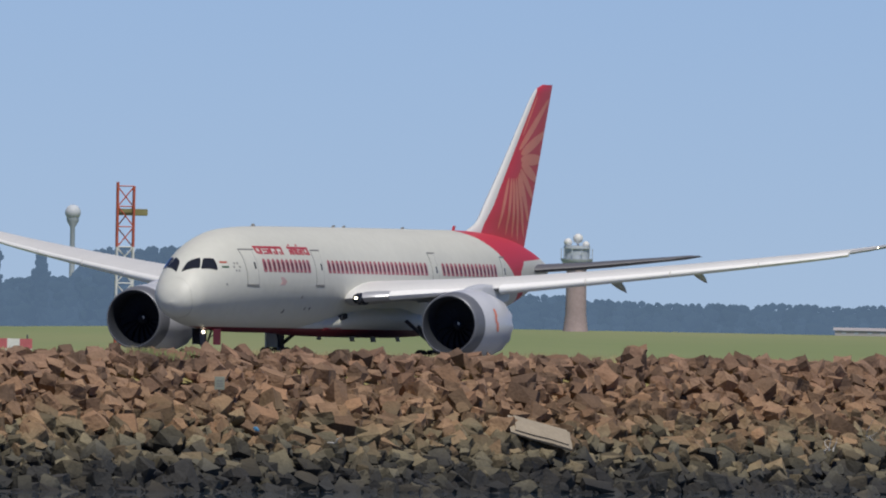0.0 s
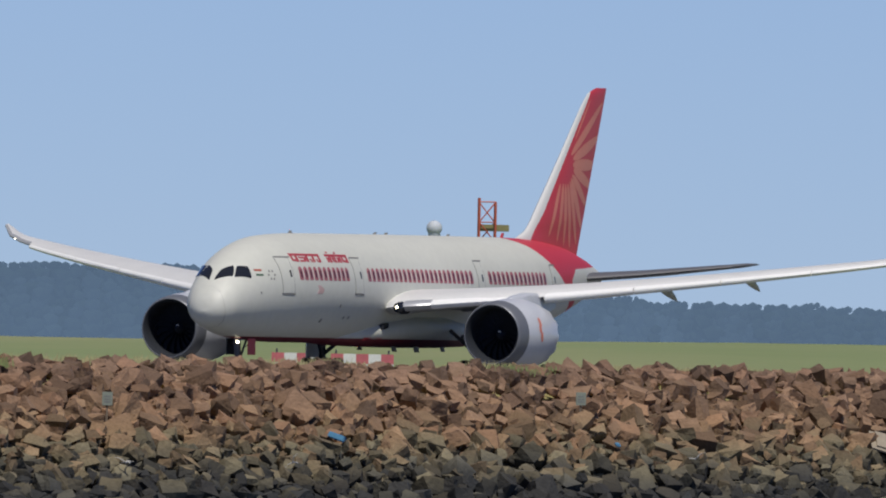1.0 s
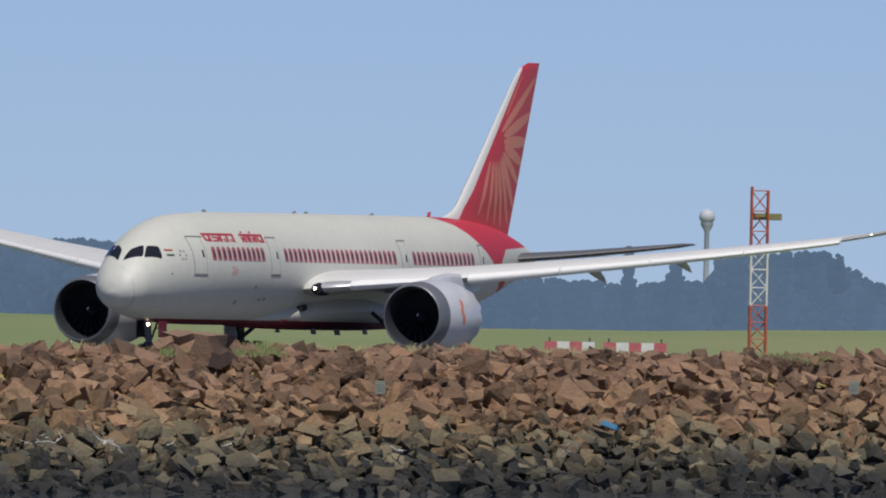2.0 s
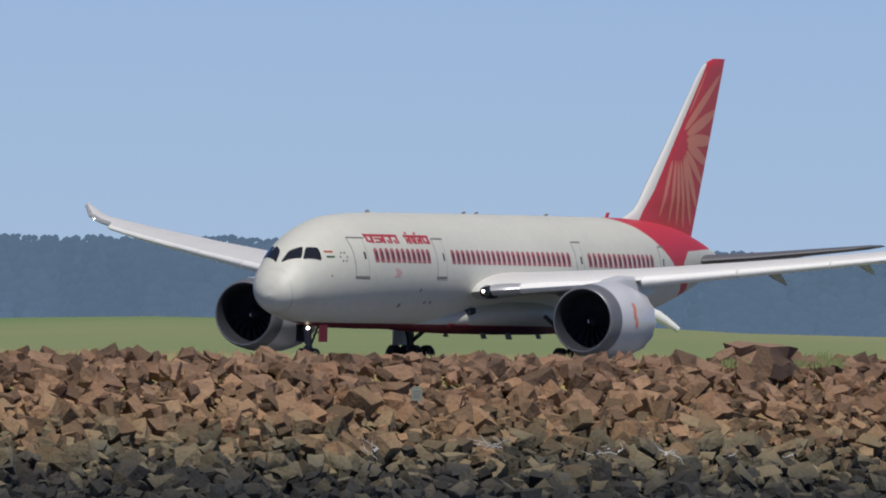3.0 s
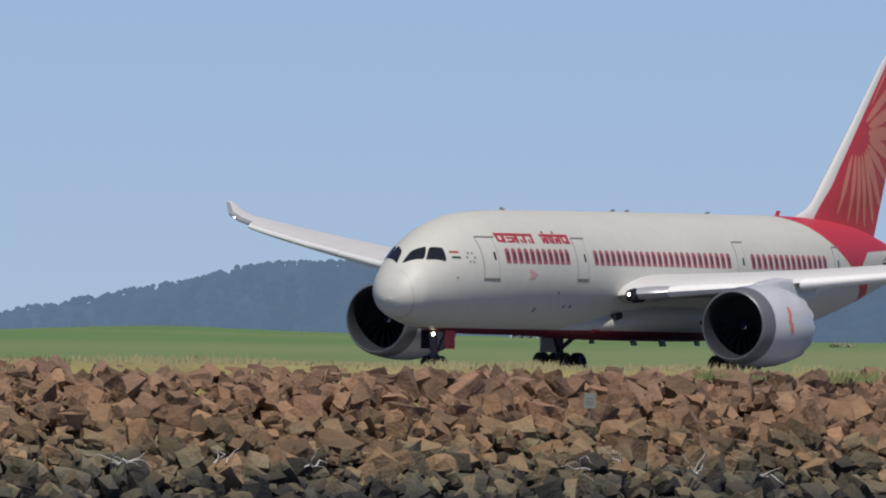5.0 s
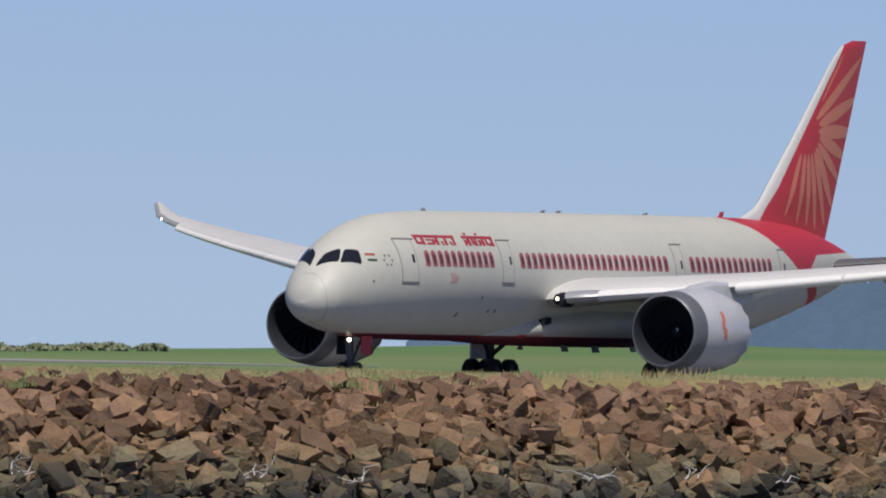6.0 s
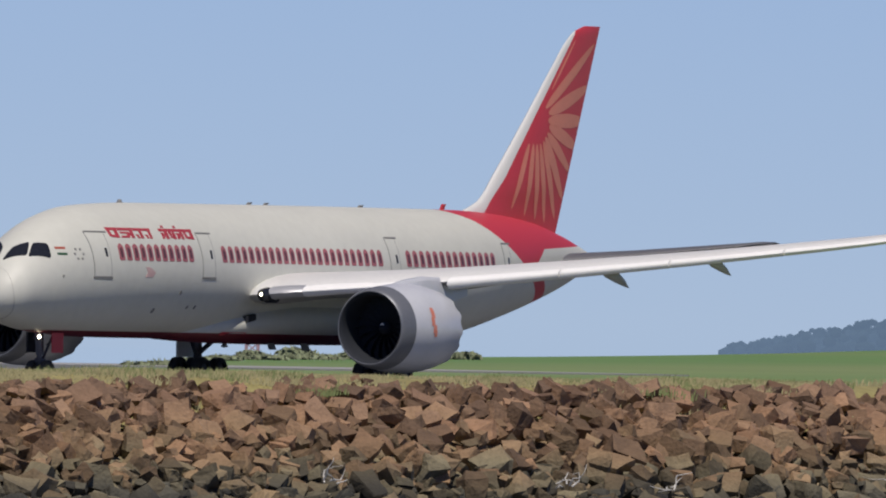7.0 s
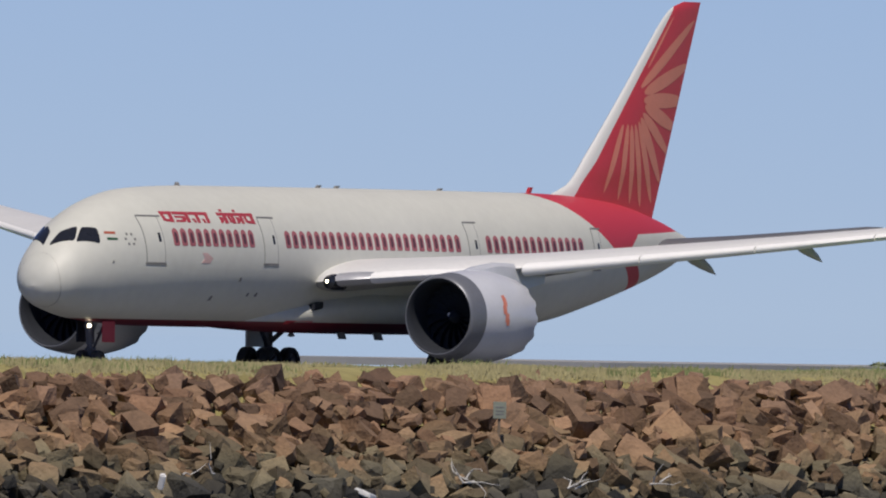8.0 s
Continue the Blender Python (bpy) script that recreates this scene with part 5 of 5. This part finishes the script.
def build_boards():
    for b, n in ((402, 4), (286, 5)):
        ob = tagged(new("barrier_board"), "low red and white chequered marker board on the grass", "barrier", "chequered boards")
        ob.matrix_basis = Matrix.Translation(bearing(b, 1530, 0.05)) @ pose(0, 0, 0, 0, 0, b / FPX * 57.3)
        w = 0.74
        for i in range(n):
            for j in range(2):
                bm = bmesh.new()
                box(bm, (i - n / 2) * w, (i + 1 - n / 2) * w, -0.03, 0.03, 0.2 + j * 0.58, 0.2 + (j + 1) * 0.58, bevel=0.01)
                part("panel", bm, BOARD_RED if (i + j) % 2 else MAST_WHITE, ob, "", False)
        for x in (-n * w / 2 + .3, n * w / 2 - .3):
            bm = bmesh.new()
            tube(bm, (x, 0.1, 0), (x, 0.1, 1.6), 0.05, n=6)
            part("leg", bm, STEEL, ob, "", False)


def build_windsock():
    ob = tagged(new("windsock"), "orange and white windsock drooping from a thin pole", "windsock")
    ob.matrix_basis = Matrix.Translation(bearing(1284, 1560, 0.1))
    bm = bmesh.new()
    tube(bm, (0, 0, 0), (0, 0, 3.5), 0.04, n=8)
    part("pole", bm, MAST_WHITE, ob, "white pole")
    pts = [(0.05, 3.15, .46), (0.35, 3.14, .45), (0.9, 3.08, .4), (1.5, 2.9, .34), (2.1, 2.55, .26), (2.75, 2.1, .17)]
    for k, (a, c) in enumerate(zip(pts, pts[1:])):
        bm = bmesh.new()
        rings = []
        for x, z, r in (a, c):
            rings.append([Vector((x + 0.35 * r * math.sin(t), r * math.cos(t), z + r * math.sin(t))) for t in (2 * math.pi * i / 14 for i in range(14))])
        loft(bm, rings, True, (False, False))
        part("sleeve_band", bm, ORANGE if k == 0 else MAST_WHITE, ob, "orange mouth band" if k == 0 else "")


def build_far_tail():
    ob = tagged(new("parked_aircraft_tail"), "navy blue tail fin of a parked aircraft behind the grass rise", "aircraft")
    ob.matrix_basis = Matrix.Translation(bearing(3247, 3300, 0.8)) @ Matrix.Scale(1.22, 4)
    for name, mat, pts in (("fin", NAVY, ((-1.35, 0.3), (0.55, 3.6), (1.45, 3.75), (1.5, 2.9), (0.2, 0.9), (-0.9, 0.0))), ("fin_base", HAZED_GREY, ((-0.9, 0.0), (0.2, 0.9), (1.5, 2.9), (1.35, 1.6), (1.0, -.4), (-.8, -.6)))):
        bm = bmesh.new()
        loft(bm, [[Vector((x, y, z)) for x, z in pts] for y in (-0.12, 0.12)])
        part(name, bm, mat, ob, "", False)
    bm = bmesh.new()
    lathe(bm, [(-1.6, 0.7), (0, 0.5), (1.9, 0.12)], (0, 0, -0.4), "x", 12, (True, True))
    part("tail_cone", bm, HAZED_GREY, ob)


def build_shelter():
    ob = tagged(new("field_shelter"), "small dark-roofed open shelter on the grass", "shelter")
    ob.matrix_basis = Matrix.Translation(bearing(3367, 3300, land(3300, 3367))) @ Matrix.Scale(1.27, 4)
    bm = bmesh.new()
    loft(bm, [[Vector((x, y, z)) for x, z in ((-1.65, 1.5), (-1.4, 2.1), (1.4, 2.1), (1.65, 1.5))] for y in (-1.3, 1.3)])
    part("roof", bm, SHADE_ROOF, ob, "dark roof", False)
    for x in (-1.35, -0.45, 0.45, 1.35):
        for y in (-1.1, 1.1):
            bm = bmesh.new()
            box(bm, x - .12, x + .12, y - .12, y + .12, -0.2, 1.5)
            part("post", bm, HAZED_GREY if abs(x) > 1 else SHADE_ROOF, ob, "", False)
    bm = bmesh.new()
    box(bm, -1.3, 1.3, 0.9, 1.0, 0.2, 1.5)
    part("back_wall", bm, SHADE_ROOF, ob, "", False)


def build_low_building():
    ob = tagged(new("low_building"), "long low pale building at the foot of the far woods", "building")
    ob.matrix_basis = Matrix.Translation(bearing(-1248, 3440, land(3440, -1248) - 0.1)) @ pose(0, 0, 0, 0, 0, -1.5)
    bm = bmesh.new()
    box(bm, -4.4, 4.4, 0, 3.0, 0, 0.75)
    part("wall", bm, HAZED_RENDER, ob, "pale pinkish rendered wall", False)
    bm = bmesh.new()
    loft(bm, [[Vector((x, y, z)) for y, z in ((-0.2, 0.76), (1.5, 1.15), (3.2, 0.76))] for x in (-4.6, 4.6)])
    part("roof", bm, HAZED_RENDER, ob, "pale roof", False)
    for x in (-3.2, -1.6, 0.2, 1.9, 3.3):
        bm = bmesh.new()
        box(bm, x - 0.3, x + 0.3, -0.03, 0.04, 0.3, 0.6)
        # panes kept pale: contrast lowered to paint in haze
        part("window", bm, HAZED_GREY, ob, "grey window", False)


def build_pole():
    ob = tagged(new("mast_pole"), "thin grey pole with a pale tip on the grass", "pole")
    ob.location = bearing(2957, 2000, 0.1)
    bm = bmesh.new()
    tube(bm, (0, 0, 0), (0, 0, 6.8), 0.06, 0.04, 8)
    part("shaft", bm, SEAM, ob)
    bm = bmesh.new()
    tube(bm, (0, 0, 6.8), (0, 0, 7.7), 0.09, 0.07, 8)
    part("tip", bm, MAST_WHITE, ob, "white tip")


def build_bush(b, dist, w, h, seed):
    r = np.random.default_rng(seed)
    ob = tagged(new("bush"), "low dark green bush on the far grass edge", "bush", "bushes by the shore")
    ob.location = bearing(b, dist, land(dist, b) - 0.1)
    bm = bmesh.new()
    for k in range(5):
        tube(bm, (r.normal() * .1, r.normal() * .1, 0), (r.normal() * w * .3, r.normal() * w * .2, h * .6), 0.06, 0.02, 5)
    part("stems", bm, POST, ob, "", False)
    vs, fs, ns = [], [], []
    for k in range(900):
        v = r.normal(size=3)
        v /= np.linalg.norm(v)
        v *= r.uniform(0.55, 1.0) * (1 + 0.35 * noise.noise(Vector(v) * 2.2 + Vector((seed, 0, 0))))
        p = v * np.array([w / 2, w / 2.6, h / 2]) + np.array([0, 0, h / 2])
        a, c = r.normal(size=3) * 0.11, r.normal(size=3) * 0.11
        i = len(vs)
        quad = [p - a, p + c, p + a, p - c]
        vs += quad if np.cross(quad[1] - quad[0], quad[2] - quad[0])[1] < 0 else quad[::-1]
        out = np.array([v[0] * 0.5, v[1] * 0.5 - 0.3, v[2] * 0.5 + 0.8])
        ns += [tuple(out / np.linalg.norm(out))] * 4
        fs.append((i, i + 1, i + 2, i + 3))
    me = bpy.data.meshes.new("leaves")
    me.from_pydata([tuple(v) for v in vs], [], fs)
    me.materials.append(BUSH)
    me.shade_smooth()
    me.normals_split_custom_set_from_vertices(ns)
    o = new("leaves", me)
    o.parent = ob


build_water_tower()
build_radar_tower()
build_boards()
build_windsock()
build_far_tail()
build_shelter()
build_pole()
build_low_building()
for k, (b, dist, w, h) in enumerate(((5159, 1900, 2.8, 1.35), (4939, 1980, 3.4, 0.95), (5060, 1930, 2.4, .8), (5240, 1880, 2.2, .9), (4860, 2000, 2.6, .9), (5130, 1890, 4.0, .7), (5020, 1960, 3.4, .6), (4980, 1985, 3.0, .8), (2805, 2900, 3.0, .7), (5290, 1800, 2.6, .6), (5210, 1850, 3.2, .55), (5330, 1640, 3.0, .85), (5395, 1575, 2.6, .6), (5440, 1560, 2.2, .45))):
    build_bush(b, dist, w, h * 0.7, 70 + k)

# taxiway beyond the runway
bm = bmesh.new()
loft(bm, [[lay(s, q, z) for q, z in ((790, 0.12), (815, 0.14), (815, -.3), (790, -.3))] for s in (-1400, -1370, -1340, -1300)])
tagged(new("taxiway", mesh_of("taxiway", bm, material("pale_taxiway_concrete", (0.36, 0.35, 0.33), 0.6, 0, 0.12, 0.05, 1.0), False)), "pale grey taxiway strip crossing the grass", "taxiway", kind="structure")


# ---- motion ----
def rolled(t):
    return 43.6964 * t + 1.00665 * t * t + -0.004129 * t ** 3


def motions():
    turn = math.degrees(math.atan2(ALONG.y, ALONG.x))
    walk(AIRLINER, [(t, pose(*(START + ALONG * rolled(t)), 0, 0, turn)) for t in (0, 1, 2, 3, 4, 5, 6, 7, 8)])
    tenths = [k / 10 for k in range(81)]
    for w in WHEELS:
        walk(w, [(t, pose(*w.location, 0, 750 * t, 0)) for t in tenths])
    for f in FANS:
        walk(f, [(t, pose(*f.location, 780 * t, 0, 0)) for t in tenths])
    # beacon drums: lit side to the viewer at the flashes only
    for b in BEACONS:
        away, flash = 212, (3.5, 6.5, 7.7)
        rows = [(0, away)]
        for f in flash:
            rows += [(f + k * 2 / 30, away - 180 - 60 * k) for k in range(-3, 4)]
            away -= 360
        rows.append((8.0, away))
        rows = sorted({round(t, 3): a for t, a in rows}.items())
        walk(b, [(t, pose(*b.location, 0, 0, a)) for t, a in rows])


motions()
